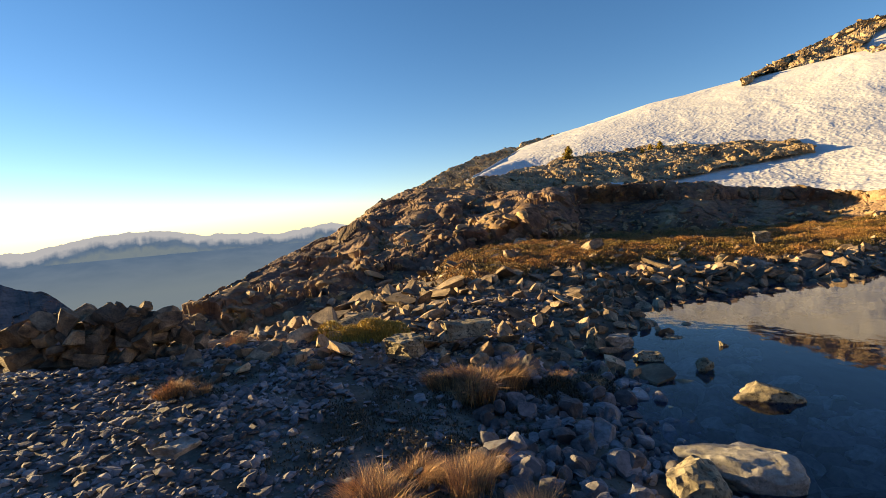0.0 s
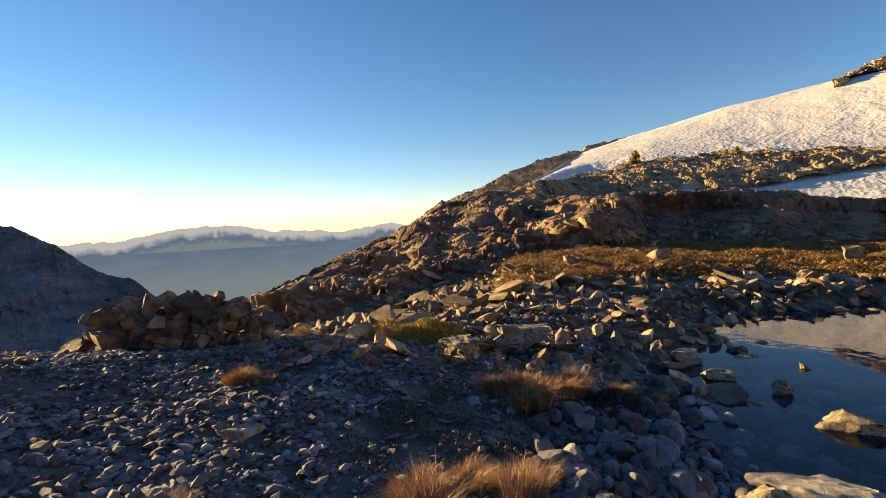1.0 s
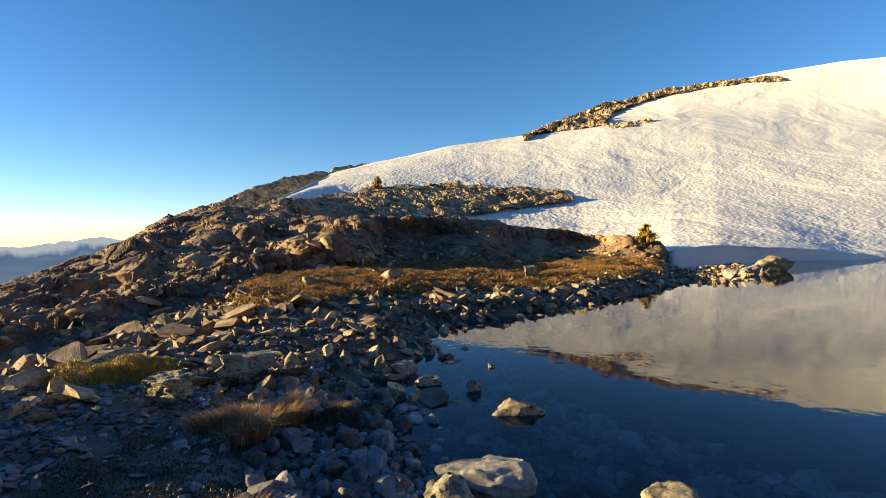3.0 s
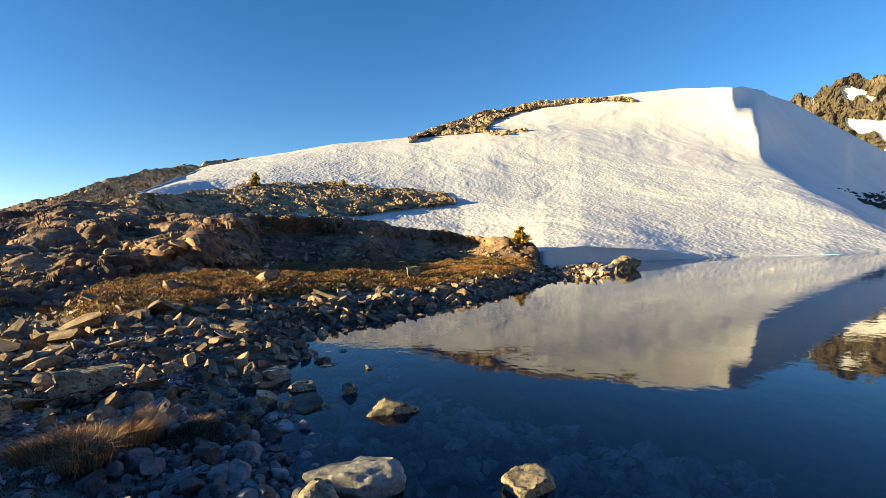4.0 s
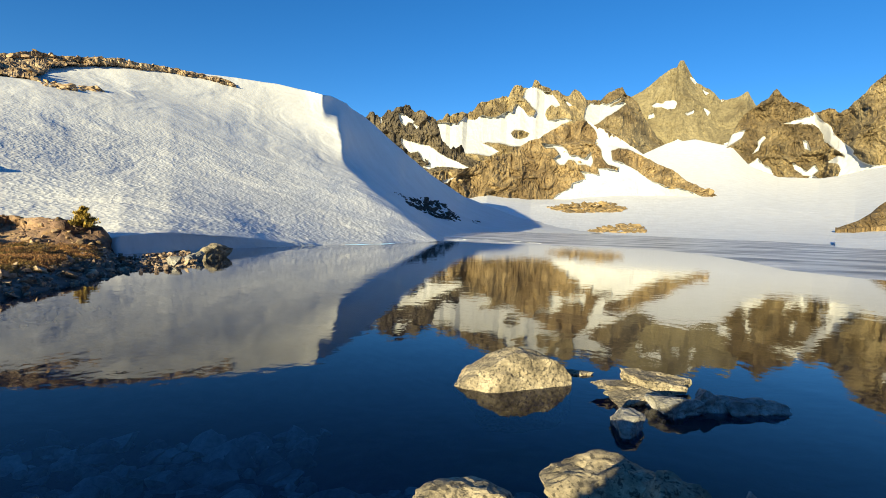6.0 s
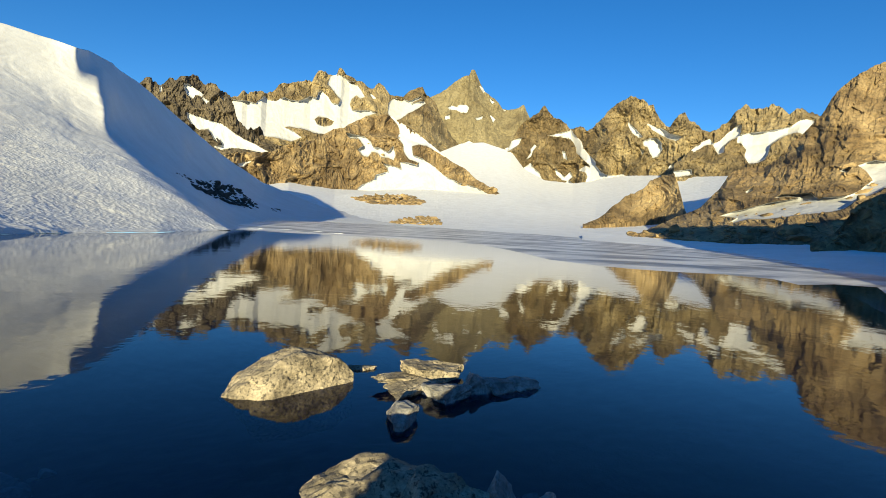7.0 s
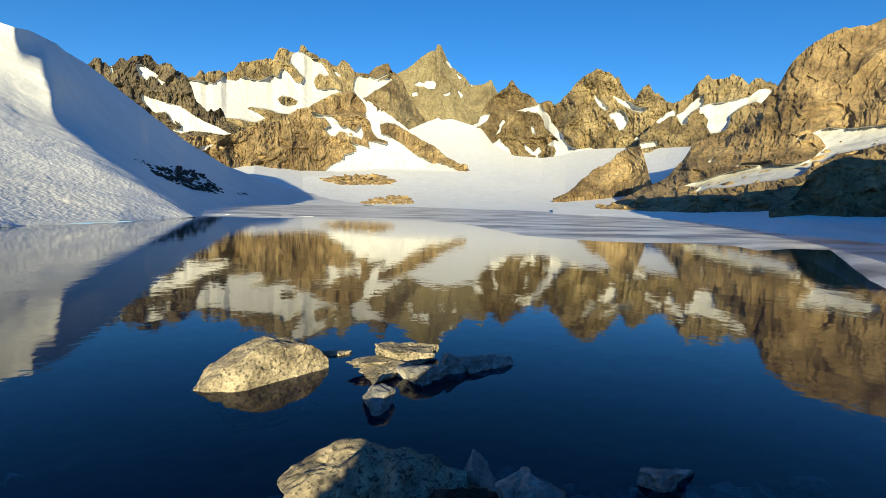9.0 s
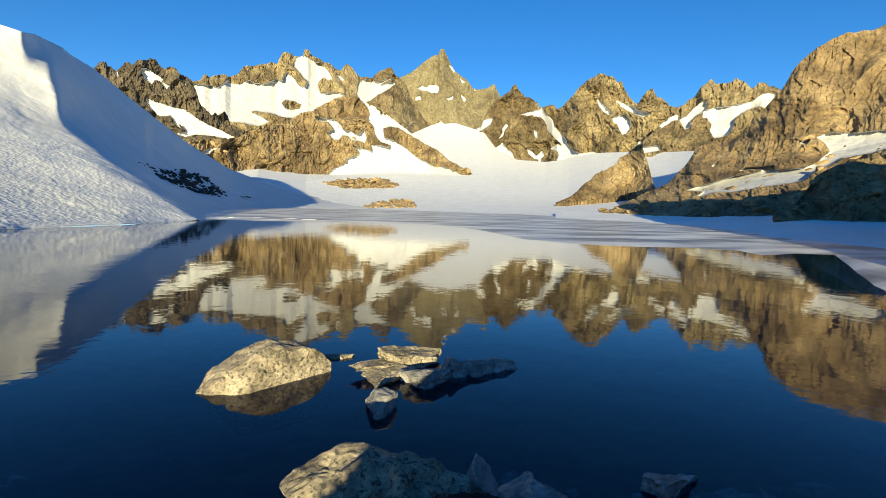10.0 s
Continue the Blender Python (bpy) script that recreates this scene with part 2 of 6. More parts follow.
def grid_object(name, P, mat, smooth=True, attr=None, parent=None):
    """A mesh from an array of points, rows by columns."""
    nv, nu = P.shape[:2]
    me = bpy.data.meshes.new(name)
    idx = np.arange(nv * nu).reshape(nv, nu)
    quads = np.stack([idx[:-1, :-1], idx[:-1, 1:], idx[1:, 1:], idx[1:, :-1]], -1).reshape(-1, 4)
    me.vertices.add(nv * nu)
    me.vertices.foreach_set("co", P.reshape(-1).astype(np.float32))
    me.loops.add(quads.size)
    me.loops.foreach_set("vertex_index", quads.reshape(-1).astype(np.int32))
    me.polygons.add(len(quads))
    me.polygons.foreach_set("loop_start", np.arange(0, quads.size, 4, dtype=np.int32))
    me.polygons.foreach_set("use_smooth", np.full(len(quads), smooth))
    me.update(calc_edges=True)
    if attr is not None:
        a = me.attributes.new("snow", "FLOAT", "POINT")
        a.data.foreach_set("value", attr.reshape(-1).astype(np.float32))
    me.materials.append(mat)
    ob = new(name, me)
    ob.parent = parent
    return ob


def polar(az, el, d):
    """Azimuth clockwise from north (y), elevation and distance, from the lookout, to world places."""
    a, e = np.radians(az), np.radians(el)
    return np.stack([np.sin(a) * np.cos(e) * d, np.cos(a) * np.cos(e) * d, np.sin(e) * d + EYE[2]], -1)


def slope(lines, az0, az1, step, rows, back=0.25, jag=0.0, jag_size=0.5, seed=1, soft=0.0):
    """A slope lofted through lines of (azimuth, elevation, distance) from foot to crest, and down behind the crest.
    jag roughens the crest line by so many degrees. Returns places, azimuths, elevations, and the share of the way up."""
    az = np.arange(az0, az1 + step * 0.5, step)
    ev, dv = [], []
    for k, ln in enumerate(lines):
        a = np.array(ln)
        e, d = np.interp(az, a[:, 0], a[:, 1]), np.interp(az, a[:, 0], a[:, 2])
        if soft:
            kern = np.hanning(int(soft / step) * 2 + 3)
            d = np.convolve(np.pad(d, len(kern) // 2, mode="edge"), kern / kern.sum(), "valid")
            if 0 < k < len(lines) - 1:
                e = np.convolve(np.pad(e, len(kern) // 2, mode="edge"), kern / kern.sum(), "valid")
        ev.append(e)
        dv.append(d)
    E, D, V = [], [], []
    for k in range(len(lines) - 1):
        f = np.linspace(0, 1, rows[k], endpoint=(k == len(lines) - 2))[:, None]
        E.append(ev[k] * (1 - f) + ev[k + 1] * f)
        D.append(dv[k] * (1 - f) + dv[k + 1] * f)
        V.append((k + f + 0 * ev[k]) / (len(lines) - 1))
    E, D, V = np.vstack(E), np.vstack(D), np.vstack(V)
    A = np.broadcast_to(az, E.shape)
    if jag:
        q = np.stack([az / jag_size, az * 0 + seed, az * 0], -1)
        E = E + jag * (fbm(q, 5 if jag_size < 1.5 else 4, seed, 0.55) * 1.3 - 0.1) * V ** 12
    return polar(A, E, D), A, E, V, D, back


def close_back(P, drop, away):
    """Adds rows behind the crest that go away and down."""
    top = P[-1]
    out = top - EYE
    out[:, 2] = 0
    n = np.linalg.norm(out, axis=1, keepdims=True)
    rows = [P]
    for f in (0.15, 0.5, 1.0):
        q = top + out / n * away * f
        q[:, 2] = top[:, 2] - drop * f
        rows.append(q[None])
    return np.vstack(rows)


def roughen(P, amp, size, seed, block_amp=0.0, block_size=None, ridged=True, squash=1.0, gain=0.55, rise=None, facing=False):
    """Moves the points by jointed-rock noise, along the surface normal or, facing, toward the lookout."""
    place = P
    if facing:
        out = P - EYE
        far_off = float(np.mean(np.linalg.norm(out, axis=-1)))
        P = np.stack([np.arctan2(out[..., 0], out[..., 1]) * far_off, 0 * out[..., 0] + seed * 7.7, np.arctan2(out[..., 2], np.hypot(out[..., 0], out[..., 1])) * far_off], -1)
    warp = 0.35 * np.stack([value_noise(P / size * 1.7 + 9.1 * k, seed + 60 + k) for k in range(3)], -1)
    q = P / np.array((size, size, size * squash)) + warp
    d = amp * fbm(q, 7, seed, gain, ridged)
    if block_amp:
        for f, w in ((1.0, 1.0), (2.7, 0.5)):
            b, crack = blocks((P / np.array((1, 1, 1.25 if facing else 1)) / (block_size or size) + warp * 0.6) * f, seed + 9)
            d = d + block_amp * w * (b - (0.05 if facing else 0.25) * np.exp(-crack * 12))
    if facing:
        way = (EYE - place) / np.linalg.norm(EYE - place, axis=-1, keepdims=True)
        return place + way * d[..., None]
    coarse = P.copy()
    for ax in (0, 1):
        for _ in range(3):
            pad = np.concatenate([np.take(coarse, [0], ax), coarse, np.take(coarse, [-1], ax)], ax)
            m = coarse.shape[ax]
            coarse = (np.take(pad, range(m), ax) + np.take(pad, range(1, m + 1), ax) + np.take(pad, range(2, m + 2), ax)) / 3
    way = np.cross(np.gradient(coarse, axis=1), np.gradient(coarse, axis=0))
    way /= np.linalg.norm(way, axis=-1, keepdims=True) + 1e-9
    way *= np.where((way * (EYE - P)).sum(-1, keepdims=True) < 0, -1, 1)
    if rise is not None:
        d = d * (1 - 0.75 * rise ** 5)
    return P + way * d[..., None]


class Surface:
    """A built slope, to set things on."""

    def __init__(self, P, A, E):
        self.P, self.A, self.E = P, A[0], E

    def at(self, az, el):
        c = int(np.argmin(np.abs(self.A - az)))
        return self.P[int(np.argmin(np.abs(self.E[:, c] - el))), c]


def inside(A, E, poly, soft=0.3):
    """About 1 inside a polygon of (azimuth, elevation), falling over soft degrees."""
    p = np.array(poly)
    dist = np.full(A.shape, 99.0)
    ins = np.zeros(A.shape, bool)
    for (x0, y0), (x1, y1) in zip(p, np.roll(p, -1, 0)):
        ex, ey = x1 - x0, y1 - y0
        t = np.clip(((A - x0) * ex + (E - y0) * ey) / (ex * ex + ey * ey + 1e-9), 0, 1)
        dist = np.minimum(dist, np.hypot(A - x0 - t * ex, E - y0 - t * ey))
        cross = ((y0 > E) != (y1 > E)) & (A < (x1 - x0) * (E - y0) / (y1 - y0 + 1e-12) + x0)
        ins ^= cross
    return 0.5 + np.where(ins, 1, -1) * np.clip(dist / soft, 0, 1) * 0.5


# ---- ground and lake bed: one sheet ----
SHORE = [(15.47, 9.34), (13.43, 9.22), (13.11, 10.10), (10.46, 9.13), (8.52, 8.63), (6.85, 8.50), (4.79, 8.05), (3.76, 8.12), (3.04, 7.53),
    (2.66, 6.18), (2.13, 5.71), (1.53, 5.24), (1.60, 4.71), (1.43, 4.08), (1.32, 3.48), (1.23, 2.99), (3.54, -0.75), (3.28, -1.14), (2.88, -1.77)]
SHORE = [(60, 40), (26, 17)] + SHORE[:16] + [(1.1, 2.3), (1.9, 1.0), (2.2, 0.0)] + [(2.0, -1.6), (1.4, -3.0), (1.0, -5.0), (3.0, -9.0),
    (6.0, -14.0), (10.0, -30.0)]


def shore_distance(x, y):
    """Metres from the waterline; positive on land."""
    p = np.array(SHORE)
    dist = np.full(x.shape, 1e9)
    side = np.zeros(x.shape)
    for (x0, y0), (x1, y1) in zip(p[:-1], p[1:]):
        ex, ey = x1 - x0, y1 - y0
        t = np.clip(((x - x0) * ex + (y - y0) * ey) / (ex * ex + ey * ey), 0, 1)
        d = np.hypot(x - x0 - t * ex, y - y0 - t * ey)
        c = ex * (y - y0) - ey * (x - x0)
        near = d < dist
        side = np.where(near, np.where(c > 0, -1, 1), side)
        dist = np.where(near, d, dist)
    return dist * side


HILL_BASE = [(-28.2, -10.03, 10.8), (-26.3, -10.42, 10.8), (-18.8, -11.42, 11.29), (-11.6, -9.57, 11.18), (-2.4, -7.28, 12.68),
    (6.2, -4.69, 14.17), (13.4, -3.93, 15.66), (23.4, -3.94, 17.15), (36.3, -3.97, 19.61), (45.0, -3.47, 20.59), (50.4, -3.72, 21.67),
    (51.2, -3.99, 22.07), (51.6, -4.27, 22.27)]


def land_height(x, y):
    s = shore_distance(x, y)
    r = np.hypot(x, y)
    az = np.degrees(np.arctan2(x, y))
    land = 0.72 * (1 - np.exp(-np.maximum(s, 0) / 4.0))
    # farther out the bench dips to the foot of the hillside
    foot_az, foot_d = [q[0] for q in HILL_BASE], [q[2] for q in HILL_BASE]
    foot = np.interp(az, foot_az, [EYE[2] + q[2] * math.sin(radians(q[1])) for q in HILL_BASE]) + 0.03
    k = np.clip((r - 5.5) / (np.interp(az, foot_az, foot_d) - 6.5), 0, 1)
    land = np.minimum(land * (1 - k) + foot * k, 0.05 + 0.3 * np.maximum(s, 0))
    # a low rise to the west, its unseen top set to shade the scree
    land = land + 1.08 * np.exp(-((az + 72) / 20) ** 2) * np.exp(-((r - 7) / 2.6) ** 2)
    # unseen bumps added behind the lookout to shade the shore boulders
    land = land + 1.05 * np.exp(-((x + 1.75) ** 2 + (y - 0.4) ** 2)) + 0.7 * np.exp(-((x + 1.75) ** 2 + (y + 1.2) ** 2))
    bed = -0.24 * np.maximum(-s, 0)
    z = np.where(s > 0, land, np.maximum(bed, -5))
    # the bench ends toward the valley
    edge = np.interp(az, (-180, -120, -60, -35, -28, -20, -5, 15, 40), (60, 30, 12, 8.5, 11.5, 12.5, 14, 28, 200))
    over = np.maximum(r - edge, 0)
    z = z - np.where(s > 0, np.minimum(over * 0.42, 420), 0)
    return z


def ground_z(x, y):
    r = np.hypot(x, y)
    q = np.stack([x, y, 0 * x], -1)
    return land_height(x, y) + 0.07 * fbm(q * 1.1, 5, 3) * np.clip(60 / np.maximum(r, 1), 0, 1)


def build_ground():
    az = np.arange(-180, 180.01, 0.5)
    r = np.concatenate([[0.02], np.geomspace(0.3, 4600, 330)])
    A, Rr = np.meshgrid(np.radians(az), r)
    x, y = np.sin(A) * Rr, np.cos(A) * Rr
    z = ground_z(x, y)
    P = np.stack([x, y, z], -1)
    return tagged(grid_object("ground", P, M_GROUND), "grey scree and dark soil shore sloping into the lake", "ground", kind="structure")


build_ground()

# water surface
az = np.radians(np.arange(8, 215, 2.0))
reach = np.where(np.degrees(az) < 62, 29, 190)
rim = np.stack([np.sin(az) * reach, np.cos(az) * reach, az * 0], -1)
verts = [(0.3, 0.3, 0.0)] + [tuple(v) for v in rim]
water = mesh_object("water", verts, [(0, i + 1, i) for i in range(1, len(rim))], M_WATER)
tagged(water, "still deep blue mountain lake mirroring the peaks", "lake", kind="structure")

def ice_material():
    m, n, l, p = material("rotten_ice", 0.35)
    tc = n.new("ShaderNodeTexCoord")
    mp = n.new("ShaderNodeMapping")
    mp.inputs["Rotation"].default_value = (0, 0, radians(12))
    mp.inputs["Scale"].default_value = (0.3, 0.11, 1)
    l.new(tc.outputs["Object"], mp.inputs["Vector"])
    st = n.new("ShaderNodeTexNoise")
    st.inputs["Scale"].default_value, st.inputs["Detail"].default_value = 1.0, 8
    l.new(mp.outputs["Vector"], st.inputs["Vector"])
    col = ramp(n, l, st.outputs["Fac"], [(0.38, (0.12, 0.14, 0.17)), (0.46, (0.34, 0.36, 0.4)), (0.53, (0.6, 0.61, 0.63)), (0.62, (0.82, 0.82, 0.82))])
    fine = tex_noise(n, l, 2.5, 6)
    col = mix(n, l, 0.4, col.outputs["Color"], ramp(n, l, fine.outputs["Fac"], [(0.35, (0.6, 0.6, 0.6)),
    (0.6, (1, 1, 1))]).outputs["Color"], "MULTIPLY")
    l.new(col, p.inputs["Base Color"])
    l.new(bump(n, l, fine.outputs["Fac"], 0.3, 0.1).outputs["Normal"], p.inputs["Normal"])
    return m


# ice over the far part of the lake
ICE_EDGE = [(83.7, -1.96, 46.81), (87.1, -1.97, 46.46), (91.1, -2.03, 45.1), (95.8, -2.02, 45.45), (102.8, -1.95, 47.08), (108.7, -1.94, 47.34),
    (112.7, -2.14, 42.9), (116.1, -2.52, 36.33), (120.8, -3.32, 27.62), (125.9, -3.59, 25.57), (129.5, -3.65, 25.13), (133.6, -3.56, 25.77),
    (138.4, -3.34, 27.43), (142.4, -3.36, 27.33), (144.4, -3.67, 24.97), (147.0, -3.29, 27.89), (149.9, -3.17, 28.96), (150.5, -3.71, 24.73),
    (151.5, -4.73, 19.41), (152.6, -5.76, 15.93), (153.6, -6.39, 14.39), (156.0, -8.38, 10.97)]


def build_ice():
    a = np.array(ICE_EDGE)
    xy = polar(a[:, 0], a[:, 1], a[:, 2])[:, :2]
    n = len(xy)
    out = xy / np.linalg.norm(xy, axis=1, keepdims=True)
    rows = []
    for f in (0.0, 0.02, 0.1, 0.3, 0.6, 1.0):
        d = np.linalg.norm(xy, axis=1, keepdims=True)
        rows.append(out * (d * (1 - f) + 215 * f))
    P = np.stack([np.concatenate([rw, np.full((n, 1), 0.05 if k else -0.05)], 1) for k, rw in enumerate(rows)])
    return tagged(grid_object("lake_ice", P, ice_material()), "grey rotting ice sheet with snow on the lake", "ice", kind="structure")


build_ice()

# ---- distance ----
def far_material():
    m, n, l, p = material("glowing_haze_distance", 1.0)
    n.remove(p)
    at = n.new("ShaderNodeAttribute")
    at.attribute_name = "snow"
    # the range glows; blue haze is painted into its forest and snow colours
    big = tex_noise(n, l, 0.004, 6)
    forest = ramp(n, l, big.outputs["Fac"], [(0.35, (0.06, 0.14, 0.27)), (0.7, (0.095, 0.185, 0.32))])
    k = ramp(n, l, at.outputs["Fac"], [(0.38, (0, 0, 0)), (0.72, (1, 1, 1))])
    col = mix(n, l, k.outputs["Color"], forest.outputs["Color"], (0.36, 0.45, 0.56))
    # low values mix in a paler colour, painted as valley haze
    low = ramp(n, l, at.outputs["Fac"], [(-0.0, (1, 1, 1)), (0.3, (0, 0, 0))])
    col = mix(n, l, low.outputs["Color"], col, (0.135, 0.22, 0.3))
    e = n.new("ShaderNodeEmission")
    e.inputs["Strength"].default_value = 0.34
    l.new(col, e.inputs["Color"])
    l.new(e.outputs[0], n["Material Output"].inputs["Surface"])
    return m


FAR_CREST = [(-47.5, -0.35, 4300), (-43.9, -0.60, 4300), (-41.9, -0.59, 4300), (-39.4, -0.38, 4300), (-36.7, -0.55, 4300), (-32.3, 0.63, 4300),
    (-28.6, 0.58, 4300), (-25.3, 0.55, 4300), (-22.9, -0.07, 4300), (-18.7, -0.16, 4300), (-14.9, -0.54, 4300), (-11.6, -0.17, 4300),
    (-8.8, 0.36, 4300), (-7.0, -0.06, 4300), (-4.3, 0.02, 4300), (2.4, -0.69, 4300)]
P, A, E, V, D, _ = slope([[(-80, -16, 1500), (40, -16, 1500)], [(-80, -5, 3000),
    (40, -5, 3000)], FAR_CREST], -60, 10, 0.05, (40, 100), jag=0.3, jag_size=1.3)
crest = np.interp(A[0], [q[0] for q in FAR_CREST], [q[1] for q in FAR_CREST])
P = roughen(P, 60, 400, 4, facing=True)
spurs = 0.7 + 0.45 * fbm(np.stack([A[0] / 1.3, 0 * A[0], 0 * A[0]], -1), 4, 18, 0.6, True)
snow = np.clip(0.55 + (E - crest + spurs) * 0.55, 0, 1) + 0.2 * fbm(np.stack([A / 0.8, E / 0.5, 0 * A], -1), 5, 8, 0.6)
# low down the value drives the painted haze instead of snow
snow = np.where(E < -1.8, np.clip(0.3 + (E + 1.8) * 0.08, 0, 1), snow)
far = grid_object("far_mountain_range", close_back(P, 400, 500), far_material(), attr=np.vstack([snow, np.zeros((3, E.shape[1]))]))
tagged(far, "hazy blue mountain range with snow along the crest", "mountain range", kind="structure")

LEFT_CREST = [(-51.5, 3.48, 62.32), (-48.5, 2.78, 58.32), (-45.2, 1.30, 52.32), (-43.8, 0.83, 50.33), (-41.5, -0.74, 47.33),
    (-39.5, -2.48, 44.33), (-37.9, -3.62, 42.33), (-36.1, -4.19, 40.32), (-34.5, -5.49, 38.32), (-31.4, -8.46, 36.32), (-27.8, -11.30, 34.31)]
# behind the lookout the ridge is unseen, its height set to shade the east shore
LEFT_CREST = [(-200, 14, 60), (-165, 31, 60), (-140, 33, 60), (-118, 27, 62), (-106, 19, 62), (-94, 9.5, 64), (-82, 6, 66), (-66, 4.4, 66)] + LEFT_CREST
P, A, E, V, D, _ = slope([[(-200, -6, 14), (-100, -6, 14), (-60, -8, 22), (-27, -14, 26)], LEFT_CREST], -200, -28, 0.1, (90,), jag=0.5, jag_size=2.0)
P = roughen(P, 2.4, 9, 5, block_amp=0.3, block_size=1.2, gain=0.62, facing=True)
ob = grid_object("ridge_slope", close_back(P, 40, 60), M_RIDGE, smooth=False)
tagged(ob, "dark shaded rocky slope dropping to the valley", "slope")

# ---- rocky hillside by the lake ----
HILL_CREST = [(-28.1, -9.24, 13.3), (-25.9, -7.55, 13.8), (-23.8, -6.85, 14.3), (-20.9, -5.65, 15.3), (-16.7, -3.84, 17.29),
    (-12.3, -2.08, 20.29), (-7.7, -0.22, 24.28), (-5.9, 0.57, 28.19), (-3.1, 2.41, 30.19), (1.7, 3.49, 31.19), (7.2, 2.82, 27.18),
    (13.7, 2.01, 23.17), (22.3, 2.15, 22.15), (30.8, 2.11, 23.13), (36.4, 0.84, 24.12), (42.3, 0.07, 22.9), (47.6, -0.82, 22.08),
    (50.4, -1.44, 22.27), (51.2, -2.58, 22.37), (51.6, -3.99, 22.57)]
HILL_MID = [(-28.1, -9.56, 12.8), (-26.1, -9.04, 12.8), (-21.2, -8.11, 13.8), (-17.1, -6.88, 14.79), (-11.3, -4.39, 16.78),
    (-6.0, -1.41, 19.19), (-2.1, -0.64, 20.19), (2.1, 0.51, 20.19), (7.0, -0.89, 18.18), (13.5, -0.73, 18.17), (22.2, -0.94, 18.95),
    (30.7, -1.13, 20.13), (36.4, -1.57, 22.12), (42.2, -1.64, 22.1), (47.6, -2.11, 21.48), (50.4, -2.58, 21.97), (51.2, -3.31, 22.17),
    (51.6, -4.10, 22.37)]
P, A, E, V, D, _ = slope([HILL_BASE, HILL_MID, HILL_CREST], -28, 51.6, 0.08, (130, 110), jag=0.5, jag_size=2.0, soft=0.8)
# slanting ribs, a buttress and a cliff
along, across = (A + E) / 26.0, (A - 1.3 * E) / 7.5
ribs = fbm(np.stack([across, along, 0 * A], -1), 3, 53, 0.5, True) * np.clip((16 - A) / 6, 0.25, 1)
butt = 1.5 * np.exp(-((A - 14.2 - 0.5 * E) / 2.6) ** 2) - 0.7 * np.exp(-((A - 8.2 - 0.4 * E) / 2.2) ** 2) + 0.9 * np.exp(-((A - 31 + 0.3 * E) / 5.0) ** 2)
E = E - 0.35 * np.clip((A - 27) / 3, 0, 1) * np.clip((46 - A) / 6, 0, 1) * V ** 2
D = D + 1.2 * np.clip((A - 37) / 5, 0, 1)
# the cliff lies back behind the buttress
D = D + 2.7 * np.clip((A - 16.5) / 2.5, 0, 1) * np.clip((51 - A) / 24, 0, 1) * np.clip((0.99 - V) / 0.32, 0, 1)
D = D - (1.5 * ribs + 1.2 * butt) * np.sin(np.pi * np.clip(V, 0, 1)) ** 0.7
P = polar(A, E, D)
P = roughen(P, 0.42, 4.0, 10, rise=V, gain=0.45)
P = roughen(P, 0.13, 1.3, 11, block_amp=0.2, block_size=1.7, rise=V)
hem = (np.clip(V / 0.09, 0, 1) * (1 - 0.55 * np.clip((A - 15) / 6, 0, 1) * np.clip((0.8 - V) / 0.2, 0, 1)))[..., None]
P = polar(A, E, D) * (1 - hem) + P * hem
HILL = Surface(P, A, E)
foot_row = P[:1] * np.array((0.93, 0.93, 1)) - np.array((0, 0, 0.5))
hillside = grid_object("rocky_hillside", close_back(np.vstack([foot_row, P]), 6, 5), M_ROCK, smooth=False)
tagged(hillside, "dark jointed rock hillside with sunlit ledges above the lake", "hillside")

BACK_CREST = [(-10.2, -2.80, 40.19), (-7.0, -0.46, 42.19), (-3.0, 2.06, 46.19), (1.7, 3.90, 50.19), (6.1, 5.80, 56.19), (10.0, 7.07, 62.18),
    (14.0, 7.89, 68.18), (18.3, 8.34, 72.17), (22.6, 7.84, 74.16)]
BACK_BASE = [(-10.4, -6.83, 35.19), (-7.2, -4.75, 36.19), (1.5, -1.47, 38.18), (9.8, 0.89, 48.18), (18.1, 2.03, 55.16), (22.5, 2.59, 58.16)]
P, A, E, V, D, _ = slope([BACK_BASE, BACK_CREST], -10, 22.4, 0.08, (80,), jag=0.5, jag_size=1.6, seed=3)
P = roughen(P, 0.6, 3.2, 12, block_amp=0.22, block_size=1.6, rise=V)
BACK = Surface(P, A, E)
back_ridge = tagged(grid_object("rocky_ridge", close_back(P, 8, 8), M_LEDGE, smooth=False), "sunlit brown rock ridge on the skyline", "ridge")

# ---- snow hill ----
SNOW_BASE = [(7.0, 3.70, 34.18), (9.8, 3.02, 33.18), (13.7, 1.18, 31.17), (20.3, -0.10, 29.66), (30.8, -1.90, 28.13), (36.4, -3.20, 27.31),
    (42.3, -4.13, 26.1), (47.7, -4.07, 24.58), (51.7, -4.11, 23.27), (56.0, -3.70, 24.8), (61.1, -3.39, 27.08), (66.4, -3.09, 29.7),
    (71.7, -2.78, 32.93), (78.3, -2.47, 37.15), (84.7, -2.02, 45.38), (86.5, -1.86, 60.13), (89.5, -1.48, 90.14), (93.5, -0.99, 130.1),
    (98.9, -0.59, 170.2), (104.3, -0.32, 200.2), (106.9, -0.30, 200.2)]
